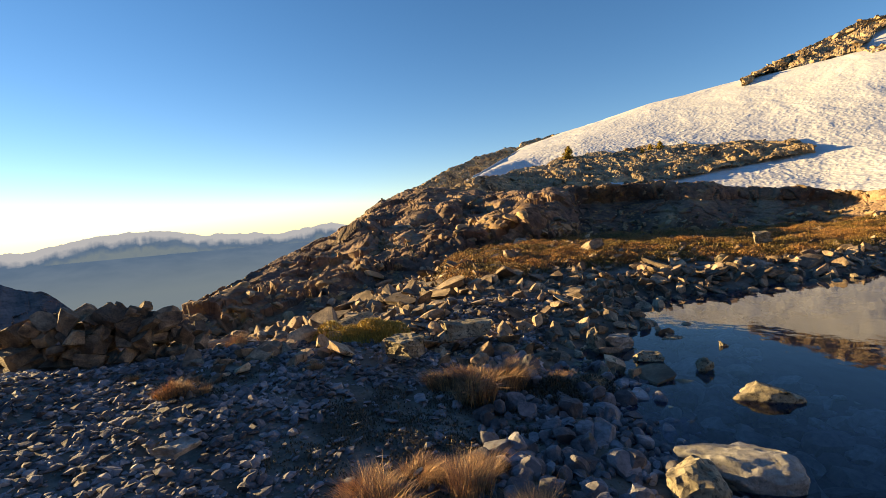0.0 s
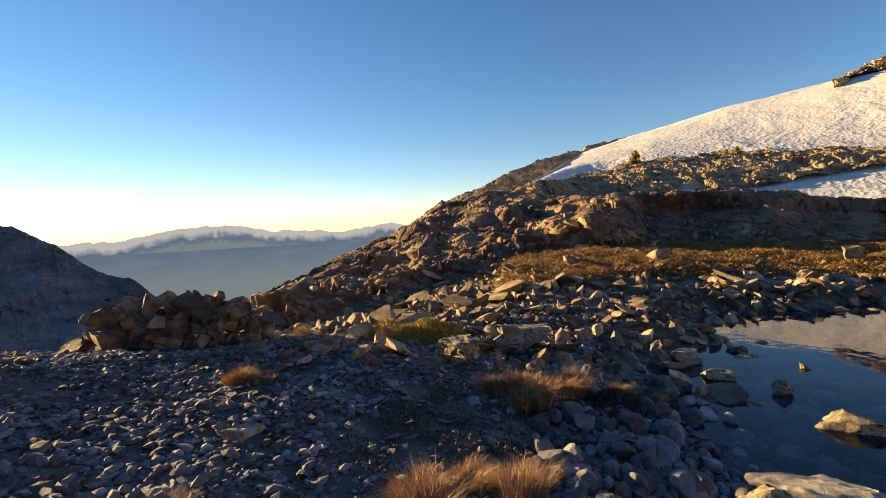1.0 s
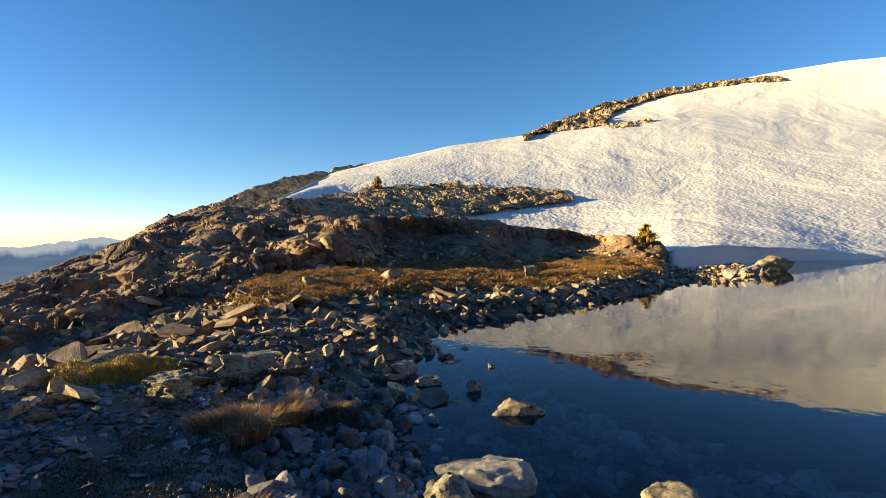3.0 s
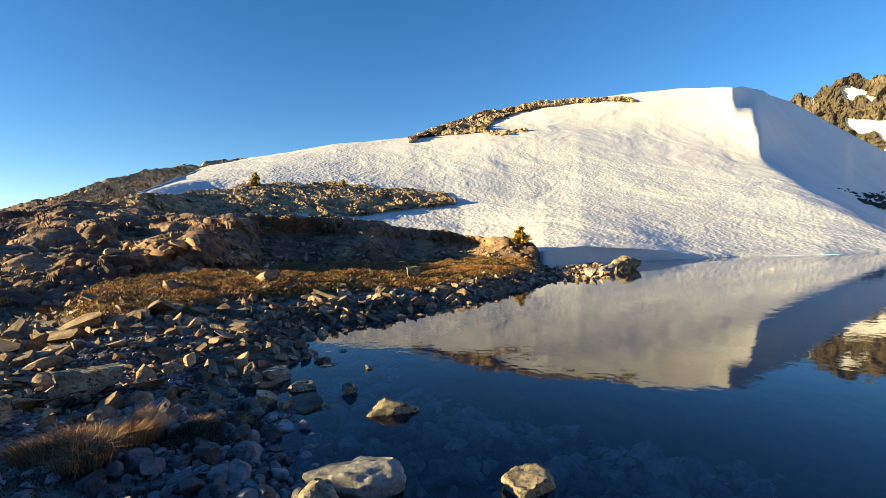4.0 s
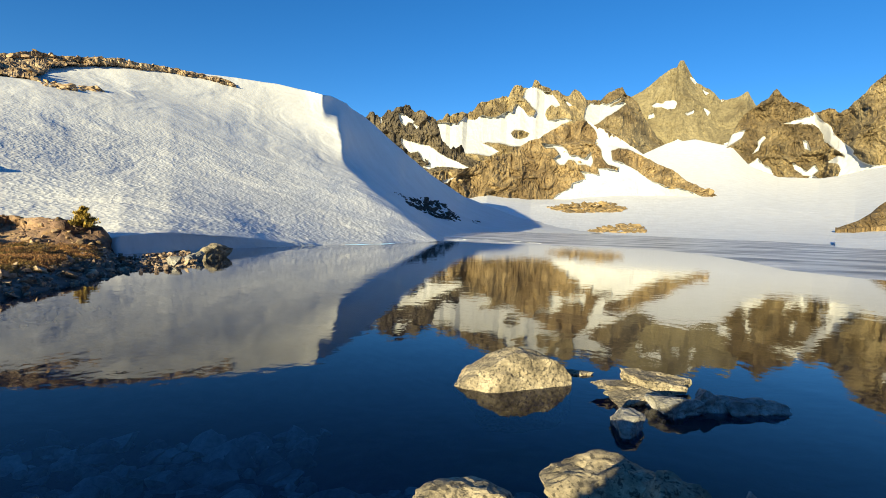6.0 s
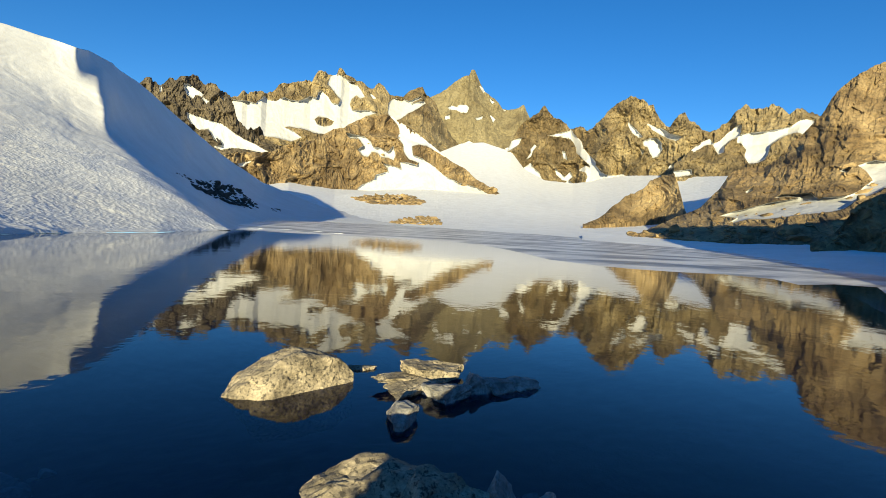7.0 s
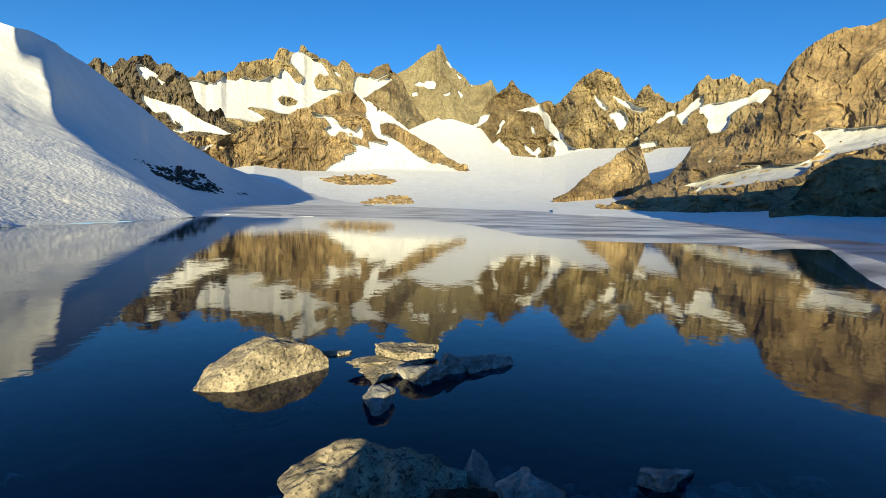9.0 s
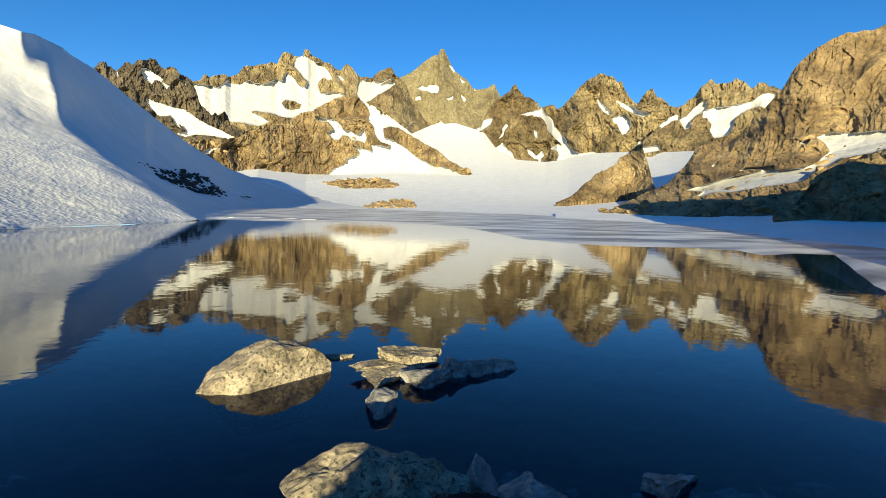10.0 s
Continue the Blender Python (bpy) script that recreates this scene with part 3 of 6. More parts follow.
SNOW_MID = [(7.0, 3.83, 34.68), (9.9, 4.96, 40.18), (13.9, 5.95, 45.17), (20.5, 6.48, 46.16), (31.0, 6.24, 46.64), (42.5, 5.42, 47.11),
    (51.4, 4.40, 47.88), (55.7, 4.53, 49.03), (60.8, 4.33, 50.55), (66.0, 4.03, 52.07), (71.4, 3.55, 53.08), (76.1, 2.71, 53.1),
    (80.1, 0.87, 50.11), (84.7, -1.96, 45.92), (86.5, -1.67, 64.13), (89.5, -1.29, 95.14), (93.5, -0.87, 135.1), (98.9, -0.48, 175.2),
    (104.3, -0.32, 205.2), (106.9, -0.30, 205.2)]
SNOW_TOP = [(7.0, 3.96, 35.18), (9.9, 5.15, 42.18), (13.9, 7.05, 56.18), (18.3, 8.22, 60.17), (27.3, 9.92, 63.15), (36.2, 10.93, 64.63),
    (45.4, 11.38, 65.6), (50.7, 11.19, 66.52), (55.6, 10.78, 68.04), (60.6, 10.02, 70.06), (65.9, 8.77, 72.07), (70.6, 7.46, 73.09),
    (73.1, 6.79, 72.6), (76.0, 4.54, 65.1), (80.0, 1.45, 55.61), (84.7, -1.83, 47.12), (86.4, -1.30, 70.13), (89.4, -0.98, 105.1),
    (93.5, -0.63, 145.2), (98.9, -0.30, 185.2), (104.3, -0.32, 210.2), (106.9, -0.30, 210.2)]
SNOW_UP = [(7.0, 3.99, 35.68), (9.9, 5.22, 43.18), (13.9, 7.11, 58.18), (18.3, 8.28, 62.17), (27.3, 9.98, 65.15), (36.2, 10.99, 66.63),
    (39.8, 11.22, 67.62), (40.3, 11.68, 69.98), (45.0, 12.06, 72), (51.9, 12.12, 74.03), (61.2, 11.61, 78.06), (65.8, 10.93, 80.08),
    (69.8, 10.28, 81.09), (72.2, 9.68, 81.1), (73.2, 9.31, 80.1), (73.8, 9.05, 90.1), (74.8, 8.41, 102.1), (76.2, 7.13, 111.1),
    (78.2, 5.38, 117.1), (80.5, 3.44, 119.1), (83.5, 0.88, 110.1), (86.4, -0.68, 100.1), (89.4, -0.30, 150.1), (93.4, 0.11, 180.2),
    (98.9, -0.01, 210.2), (104.3, -0.33, 220.2), (106.9, -0.30, 220.2)]
SNOW_SKY = [(7.0, 4.02, 36.18), (9.9, 5.28, 45.18), (14.0, 7.18, 60.18), (18.3, 8.34, 64.17), (27.3, 10.05, 67.15), (36.2, 11.05, 68.63),
    (39.8, 11.28, 69.62), (40.3, 12.22, 74.98), (45.0, 13.18, 78), (51.8, 14.06, 81.03), (61.2, 14.62, 86.06), (65.8, 14.53, 88.08),
    (69.1, 14.15, 89.09), (70.9, 13.88, 88.1), (71.5, 13.88, 98.1), (72.2, 13.70, 108.1), (73.4, 13.09, 120.1), (74.7, 12.28, 134.1),
    (76.0, 11.47, 148.1), (78.0, 9.88, 168.1), (80.4, 7.96, 192.1), (83.3, 5.70, 225.1), (87.4, 3.28, 255.1), (90.5, 2.23, 270.1),
    (93.4, 1.20, 270.2), (98.8, 0.22, 270.2), (104.2, -0.33, 240.2), (106.9, -0.30, 240.2)]
# the snow ends in a steep melted front behind the rock point
SNOW_LIP = [(a, e + float(np.interp(a, (46, 50, 56, 61, 66, 71, 90), (0.2, 2.0, 2.0, 1.5, 0.6, 0.1, 0.05))), d * 1.006) for a, e, d in SNOW_BASE]
# the edge of the lee side bulges between the two upper lines
up, sky_ = np.array(SNOW_UP), np.array(SNOW_SKY)
SNOW_HIGH = [(a, 0.5 * float(np.interp(a + 0.55, up[:, 0], up[:, 1]) + np.interp(a - 1.75, sky_[:, 0], sky_[:, 1])) if 60 < a < 80 else
    0.5 * float(np.interp(a, up[:, 0], up[:, 1]) + np.interp(a, sky_[:, 0], sky_[:, 1])),
    0.5 * float(np.interp(a + 0.55, up[:, 0], up[:, 2]) + np.interp(a - 1.75, sky_[:, 0], sky_[:, 2]))) for a in np.arange(7.0, 107.0, 0.25)]
P, A, E, V, D, _ = slope([SNOW_BASE, SNOW_LIP, SNOW_MID, SNOW_TOP, SNOW_UP, SNOW_HIGH, SNOW_SKY], 7, 103, 0.08, (24, 110, 110, 50, 24, 20), soft=0.5)


def eased(X, keep, width):
    """Rows smoothed along the slope, but for the first ones and the last."""
    kern = np.hanning(2 * width + 3)
    kern /= kern.sum()
    pad = np.pad(X, ((width + 1, width + 1), (0, 0)), mode="reflect", reflect_type="odd")
    Y = sum(kern[i] * pad[i:i + len(X)] for i in range(len(kern)))
    w = np.clip((np.arange(len(X)) - keep) / width, 0, 1)[:, None]
    return X * (1 - w) + Y * w


D, E = eased(D, 30, 22), eased(E, 30, 22)
P = polar(A, E, D)
P = roughen(P, 0.3, 9, 21, ridged=False)
cups = np.clip((0.56 - V) / 0.2, 0.06, 1) * np.clip((60 - D) / 10 + 1, 0.1, 1)
cups = cups * np.clip((V - 0.16) / 0.02, 0, 1)
bent = P + 0.35 * np.stack([value_noise(P * 0.9 + 5.1 * k, 70 + k) for k in range(3)], -1)
rim, _ = blocks(np.stack([bent[..., 0], bent[..., 1], 0 * bent[..., 2]], -1) / 0.38, 23, True)
P[..., 2] += cups * (0.038 * rim ** 1.6 + 0.02 * fbm(P / 2.5, 3, 24))
SNOW = Surface(P, A, E)
# an unseen top is added behind the crest, lengthening the shadow, before it falls away
ext = np.clip((A[0] - 55) / 8, 0, 1) * np.clip((89 - A[0]) / 4, 0, 1)
more = [EYE + (P[-1] - EYE) * (1 + ext * f)[:, None] - np.array((0, 0, 0.3)) * f for f in (0.14, 0.28, 0.4)]
tops = np.vstack([cups] + [cups[-1:]] * 6)
tagged(grid_object("snow_hill", close_back(np.vstack([P] + [q[None] for q in more]), 25, 60), M_SNOW, attr=tops), "big sunlit snow hill with suncups and a shaded lee side", "snow hill")



def laid_on_snow(A, E, D, V, proud, az0):
    """Distances of a rock sheet that lies on the snow hill, standing proud of it by some metres; west of az0 it keeps its own."""
    for c in range(E.shape[1]):
        k = int(np.argmin(np.abs(SNOW.A - A[0, c])))
        own = np.interp(E[:, c], SNOW.E[:, k], np.linalg.norm(SNOW.P[:, k] - EYE, axis=1)) - proud * np.sin(np.pi * np.clip(V[:, c], 0.12, 0.88))
        w = np.clip((A[0, c] - az0) / 4, 0, 1)
        D[:, c] = D[:, c] * (1 - w) + own * w
    return D


ISLE_TOP = [(-2.5, 1.18, 28.19), (2.3, 2.86, 30.19), (8.6, 4.21, 31.18), (13.8, 4.80, 33.17), (18.8, 5.62, 34.17), (27.1, 5.83, 38.15),
    (34.8, 5.31, 40.13), (39.6, 4.68, 41.11), (41.3, 4.04, 41.11)]
ISLE_BOT = [(-2.6, -0.67, 26.19), (2.1, -0.17, 26.69), (8.4, 0.97, 27.18), (13.7, 1.38, 29.17), (18.7, 1.53, 30.16), (27.0, 1.85, 32.14),
    (30.9, 2.19, 33.63), (36.0, 2.79, 36.62), (39.6, 3.07, 39.11), (41.6, 3.53, 40.61)]
_, A, E, V, D, _ = slope([ISLE_BOT, ISLE_TOP], -2, 41.3, 0.08, (80,), jag=0.4, jag_size=1.6, seed=5)
P = polar(A, E, laid_on_snow(A, E, D, V, 1.0, 8))
P = roughen(P, 0.33, 2.0, 13, block_amp=0.13, block_size=0.9, rise=V)
ISLE = Surface(P, A, E)
isle = tagged(grid_object("rock_outcrop", close_back(P, 2.5, 3), M_LEDGE, smooth=False), "low brown rock outcrop emerging from the snow", "outcrop")

CAP_TOP = [(36.0, 10.74, 76.96), (37.7, 11.67, 77.97), (40.8, 12.78, 78.99), (45.3, 13.83, 81), (50.7, 14.58, 84.02), (55.5, 14.51, 86.04),
    (59.3, 14.37, 88.06), (61.6, 13.85, 90.06)]
CAP_BOT = [(36.1, 10.64, 71.96), (37.7, 11.04, 72.47), (40.8, 11.25, 72.98), (45.0, 11.54, 74), (46.1, 12.75, 77), (50.7, 13.94, 81.52),
    (55.5, 14.15, 84.04), (59.3, 14.01, 86.56), (61.6, 13.72, 89.06)]
_, A, E, V, D, _ = slope([CAP_BOT, CAP_TOP], 36, 61.6, 0.06, (40,), jag=0.35, jag_size=1.5, seed=6)
D = laid_on_snow(A, E, D, V, 0.6, 30)
P = roughen(polar(A, E, D), 0.5, 3, 14, block_amp=0.25, block_size=1.4, rise=V)
CAP = Surface(P, A, E)
cap = tagged(grid_object("summit_outcrop", close_back(P, 3, 8), M_LEDGE, smooth=False), "brown sunlit rocks along the top of the snow hill", "outcrop")

# ---- basin snow and mountains ----
FLAT_FRONT = [(81.9, -1.46, 140.3), (90.0, -1.37, 140.4), (105.7, -1.14, 140.6), (112.3, -1.02, 135.6), (119.0, -0.90, 135.6),
    (125.4, -0.76, 130.7), (131.5, -0.62, 120.7), (136.0, -0.52, 115.7), (140.2, -0.53, 105.7)]
FLAT_MID = [(81.8, 1.2, 290), (89.9, 2.2, 310), (95.0, 2.6, 400), (105.5, 3.49, 470.6), (112.1, 3.23, 470.6), (118.7, 2.74, 440.6), (125.2, 2.03, 400.7),
    (131.2, 2.76, 390.7), (135.7, 3.58, 380.7), (139.9, 4.38, 360.7)]
FLAT_BACK = [(81.8, 3.27, 700.4), (89.9, 5.45, 800.4), (99.0, 4.84, 900.5), (105.4, 7.66, 1001), (109.3, 9.45, 1001), (111.9, 9.71, 1001),
    (115.2, 8.83, 950.6), (116.9, 6.83, 850.6), (119.3, 5.71, 830.7), (122.5, 5.50, 830.7), (124.4, 5.76, 820.7), (125.7, 6.14, 820.7),
    (128.0, 6.51, 780.7), (131.0, 6.60, 700.7), (135.5, 6.53, 600.7), (139.7, 6.65, 500.7)]
P, A, E, V, D, _ = slope([FLAT_FRONT, FLAT_MID, FLAT_BACK], 80, 140, 0.1, (130, 150))
P = roughen(P, 6, 80, 22, ridged=False, facing=True)
# wind-carved waves and suncups
P[..., 2] += D * 0.0005 * fbm(np.stack([A * 3.5, E * 15, 0 * A], -1), 3, 25, 0.6, True)
BASIN = Surface(P, A, E)
tagged(grid_object("snow_basin", close_back(P, 100, 200), M_FLATSNOW), "gently rising snow basin below the peaks", "snowfield", kind="structure")


SLOPES = {}


def pieces(cell):
    """The connected groups of the cells that are set, as masks."""
    tag = np.where(cell, np.arange(1, cell.size + 1).reshape(cell.shape), 0)
    while True:
        pad = np.pad(tag, 1)
        grown = np.maximum.reduce([tag, pad[:-2, 1:-1], pad[2:, 1:-1], pad[1:-1, :-2], pad[1:-1, 2:]])
        grown = np.where(cell, grown, 0)
        # jump along the tags to end soon
        flat = np.concatenate([[0], grown.reshape(-1)])
        grown = np.where(cell, flat[flat[grown]], 0)
        if (grown == tag).all():
            break
        tag = grown
    return [tag == k for k in np.unique(tag[tag > 0])]


def mountain(name, label, foot, crest, rows, seed, relief, jag, patches=(), mat=None, mid=None, step=0.06, size=60.0, jag_size=1.2, category="mountain", steep=0.5, bare=()):
    # steep faces: the foot stands not far before the crest
    away = np.array(crest)
    foot = [(a, e, d * (1 - steep) + float(np.interp(a, away[:, 0], away[:, 2])) * steep) for a, e, d in foot]
    lines = [foot, crest] if mid is None else [foot, mid, crest]
    az0 = max(min(q[0] for q in ln) for ln in lines)
    az1 = min(max(q[0] for q in ln) for ln in lines)
    P, A, E, V, D, _ = slope(lines, az0, az1, step, rows, jag=jag, jag_size=jag_size, seed=seed)
    wob = 0.35 * fbm(P / (size * 0.5), 4, seed + 3)
    wob2 = 0.35 * fbm(P / (size * 0.5), 4, seed + 5)
    sn = np.full(A.shape, -1.0)
    for poly in patches:
        sn = np.maximum(sn, inside(A + wob * 0.35, E + wob2 * 0.3, poly, 0.16))
    for poly in bare:
        sn = np.where(sn > -0.5, sn - 1.1 * inside(A + wob * 0.3, E + wob2 * 0.25, poly, 0.2), sn)
    ragged = fbm(P / (size * 0.45), 6, seed + 8, 0.6)
    sn = np.where(sn > -0.5, sn + 0.3 * ragged, sn)
    snowy = np.clip((sn - 0.35) * 3, 0, 1)[..., None]
    R1 = roughen(P, relief * 1.6, size * 0.8, seed, block_amp=relief * 0.14, block_size=size * 0.12, squash=1.25, gain=0.56, facing=True)
    R2 = roughen(P, relief * 0.5, size * 1.2, seed, ridged=False, facing=True)
    P = R1 * (1 - snowy) + R2 * snowy
    skirt = P[:1].copy()
    skirt[..., 2] -= min(0.03 * float(np.mean(D[0])), 30) * (1 if size > 25 else 0.4)
    back = close_back(np.vstack([skirt, P]), 120 * size / 60, 200 * size / 60)
    attr = np.vstack([sn[:1], sn, np.full((3, sn.shape[1]), -1.0)])
    peak = tagged(grid_object(name, back, mat or M_MOUNT, smooth=False, attr=attr), label, category)
    SLOPES[name] = Surface(P, A, E)
    # each snow patch lies on the rock as a part
    near = P + (EYE - P) * 0.0004
    cell = (sn[:-1, :-1] + sn[1:, :-1] + sn[:-1, 1:] + sn[1:, 1:]) / 4 > 0.5
    idx = np.arange(A.size).reshape(A.shape)
    quads = np.stack([idx[:-1, :-1], idx[:-1, 1:], idx[1:, 1:], idx[1:, :-1]], -1)
    for own in pieces(cell):
        f = quads[own]
        if len(f) > 14:
            use, f = np.unique(f, return_inverse=True)
            mesh_object("snow_patch", near.reshape(-1, 3)[use], f.reshape(-1, 4).tolist(), M_FIRN, peak, smooth=True)
    return peak


mountain("dark_peak", "dark jagged rock shoulder streaked with snow", [(74.5, 6.67, 560.3), (76.6, 5.87, 550.3), (79.4, 5.05, 545.3),
    (81.8, 4.41, 540.4), (84.4, 4.31, 540.4), (87.1, 4.79, 540.4), (91.1, 5.53, 545.5)], [(74.66, 11.24, 600), (75.64, 12.35, 600), (76.35, 12.73, 600), (77.10, 12.71, 600), (77.70, 12.97, 600), (78.35, 13.39, 600), (78.99, 13.14, 600), (79.75, 13.37, 600), (80.37, 13.32, 600), (80.85, 12.93, 600), (81.19, 12.46, 600), (81.83, 12.72, 600), (82.49, 12.92, 600), (83.09, 12.53, 600), (83.50, 12.05, 597), (83.89, 10.84, 593), (84.40, 9.80, 590), (86.05, 8.96, 586), (88.19, 8.13, 580), (91.05, 6.99, 576)], (70,), 31, 9, 0.8, mat=M_DARKMT, size=30,
         patches=[[(79.17, 12.56), (79.74, 12.55), (80.36, 12.12), (81.08, 11.76), (80.83, 11.46), (80.30, 11.59), (80.00, 11.12), (79.44, 11.56), (79.21, 12.05)],
    [(80.73, 11.34), (81.26, 10.88), (81.57, 11.24), (80.98, 11.48)],
    [(79.50, 9.89), (80.31, 9.57), (81.53, 9.29), (82.79, 9.11), (83.81, 8.44), (85.13, 7.78), (86.75, 7.18), (87.85, 6.80), (87.02, 6.56), (85.38, 6.71), (83.79, 6.68), (82.75, 6.36), (82.09, 6.69), (83.12, 6.90), (82.72, 7.43), (82.01, 7.91), (81.42, 8.40), (80.72, 8.26), (79.95, 8.66), (79.48, 9.19)],
    [(81.67, 8.37), (82.16, 7.48), (82.61, 7.19), (82.11, 7.92)],
    [(77.14, 12.11), (77.30, 11.53), (77.12, 11.30), (77.00, 11.89)],
    [(82.49, 12.28), (82.99, 11.76), (83.08, 11.45), (82.58, 11.92)]])
mountain("west_massif", "broad jagged mountain with a large sunlit snowfield", [(79.4, 4.78, 700.3), (87.1, 5.67, 700.4), (92.8, 6.67, 700.5),
    (99.0, 7.36, 720.5), (105.4, 7.66, 760.6), (109.6, 7.81, 1201)], [(79.48, 10.73, 1150), (81.99, 11.89, 1150), (83.57, 12.06, 1150), (84.09, 12.40, 1150), (84.73, 12.71, 1150), (85.25, 12.39, 1150), (85.95, 12.93, 1150), (86.66, 13.24, 1158), (87.20, 12.92, 1165), (88.70, 13.83, 1184), (89.55, 13.94, 1191), (91.15, 14.69, 1207), (91.85, 14.60, 1215), (92.25, 15.32, 1219), (92.72, 15.70, 1220), (93.31, 15.88, 1220), (93.91, 15.72, 1226), (94.51, 15.90, 1230), (94.80, 16.44, 1231), (95.11, 16.36, 1231), (95.41, 15.94, 1231), (96.02, 15.49, 1231), (96.94, 15.52, 1231), (98.80, 15.11, 1231), (99.75, 14.95, 1231), (100.70, 14.38, 1231), (101.34, 14.13, 1231), (102.17, 14.12, 1239), (102.93, 14.59, 1241), (104.39, 15.32, 1241), (104.73, 14.57, 1241), (106.19, 13.39, 1241), (109.55, 8.18, 1241)], (110,), 32, 22, 0.6, size=70,
         patches=[[(83.16, 11.79), (84.19, 11.71), (85.25, 11.79), (86.10, 11.67), (86.38, 11.99), (86.87, 12.55), (87.36, 12.16), (88.14, 12.20), (88.98, 12.80), (89.54, 12.59), (90.57, 12.53), (91.73, 13.11), (92.44, 13.07), (92.61, 13.66), (93.03, 14.22), (93.50, 14.78), (93.91, 15.56), (94.45, 15.84), (95.29, 15.64), (96.02, 15.32), (96.76, 15.27), (97.13, 14.73), (97.89, 13.75), (97.27, 13.52), (96.77, 13.83), (96.28, 13.38), (96.17, 12.84), (96.42, 12.22), (97.28, 12.23), (98.40, 12.43), (99.28, 12.14), (98.03, 11.75), (97.30, 10.73), (95.15, 9.66), (93.63, 9.30), (92.44, 9.32), (90.97, 9.61), (89.65, 9.72), (88.96, 9.54), (89.53, 9.42), (90.10, 9.18), (91.03, 8.61), (89.87, 8.09), (88.11, 8.29), (86.62, 8.38), (85.11, 8.86), (84.05, 9.25), (83.34, 10.22)],
    [(100.53, 13.36), (101.03, 13.87), (101.98, 14.11), (102.82, 13.75), (103.21, 13.47), (103.98, 13.70), (104.62, 13.91), (104.89, 13.69), (103.93, 12.97), (102.97, 12.44), (102.02, 11.65), (101.07, 11.35), (100.55, 12.29)],
    [(98.25, 14.31), (99.26, 13.74), (98.76, 13.64)],
    [(102.31, 13.48), (102.82, 13.69), (104.22, 14.37), (104.36, 14.14), (103.08, 13.53)]], bare=[[(92.26, 10.73), (92.73, 11.13), (93.63, 11.03), (94.53, 10.75), (94.23, 10.31), (93.33, 10.11), (92.68, 10.29)], [(92.85, 14.60), (93.62, 14.57), (94.28, 14.00), (95.01, 13.21), (94.83, 12.72), (94.22, 12.79), (93.62, 13.42), (93.03, 13.82)]])
mountain("pyramid_peak", "sharp pyramid-shaped tan rock peak", [(100.2, 8.05, 1051), (105.4, 8.17, 1051), (108.0, 8.02, 1051),
    (111.9, 8.01, 1051), (115.9, 8.09, 1051), (119.9, 6.74, 1051)], [(100.20, 9.64, 1401), (101.83, 11.40, 1401), (103.10, 12.32, 1401), (104.87, 14.10, 1401), (106.15, 14.82, 1401), (107.31, 15.41, 1401), (108.39, 16.16, 1401), (109.22, 16.71, 1401), (109.74, 16.90, 1401), (109.98, 17.49, 1401), (110.37, 17.50, 1401), (110.65, 16.93, 1401), (111.06, 16.24, 1401), (111.68, 15.44, 1401), (112.56, 14.51, 1401), (113.22, 14.22, 1401), (113.90, 13.63, 1401), (114.56, 13.46, 1401), (115.46, 13.65, 1393), (116.30, 13.84, 1384), (116.65, 13.24, 1381), (117.06, 12.64, 1381), (119.67, 10.50, 1381)], (100,), 33, 10, 0.3, size=80, mat=M_SCREEPEAK,
         patches=[[(107.37, 13.32), (107.82, 13.58), (108.54, 13.43), (108.73, 13.68), (109.58, 13.71), (109.91, 13.48), (109.80, 12.99), (109.08, 12.96), (108.48, 13.19), (107.63, 13.15)],
    [(107.19, 12.40), (107.71, 12.55), (107.79, 12.18), (107.20, 12.04)],
    [(110.80, 12.47), (111.58, 12.67), (111.52, 12.31), (110.94, 12.17)],
    [(112.49, 12.76), (113.10, 12.40), (112.85, 12.03)],
    [(104.07, 12.32), (104.52, 12.52), (104.46, 12.28)],
    [(111.08, 15.89), (111.75, 15.44), (111.56, 15.20)],
    [(112.30, 14.62), (112.90, 14.22), (112.58, 14.03)],
    [(113.90, 13.63), (114.30, 13.34), (114.05, 13.27)],
    [(107.38, 7.79), (108.28, 8.71), (109.25, 9.38), (110.22, 9.79), (110.69, 9.61), (110.97, 8.99), (112.57, 8.65), (114.85, 9.27), (116.25, 10.36), (116.47, 8.10), (111.64, 6.90), (107.67, 6.78)],
    [(105.97, 8.88), (106.94, 9.42), (107.73, 9.64), (107.47, 9.19), (106.43, 8.77)]], bare=[[(112.37, 8.84), (113.01, 9.23), (114.53, 8.95), (113.56, 8.49)]])
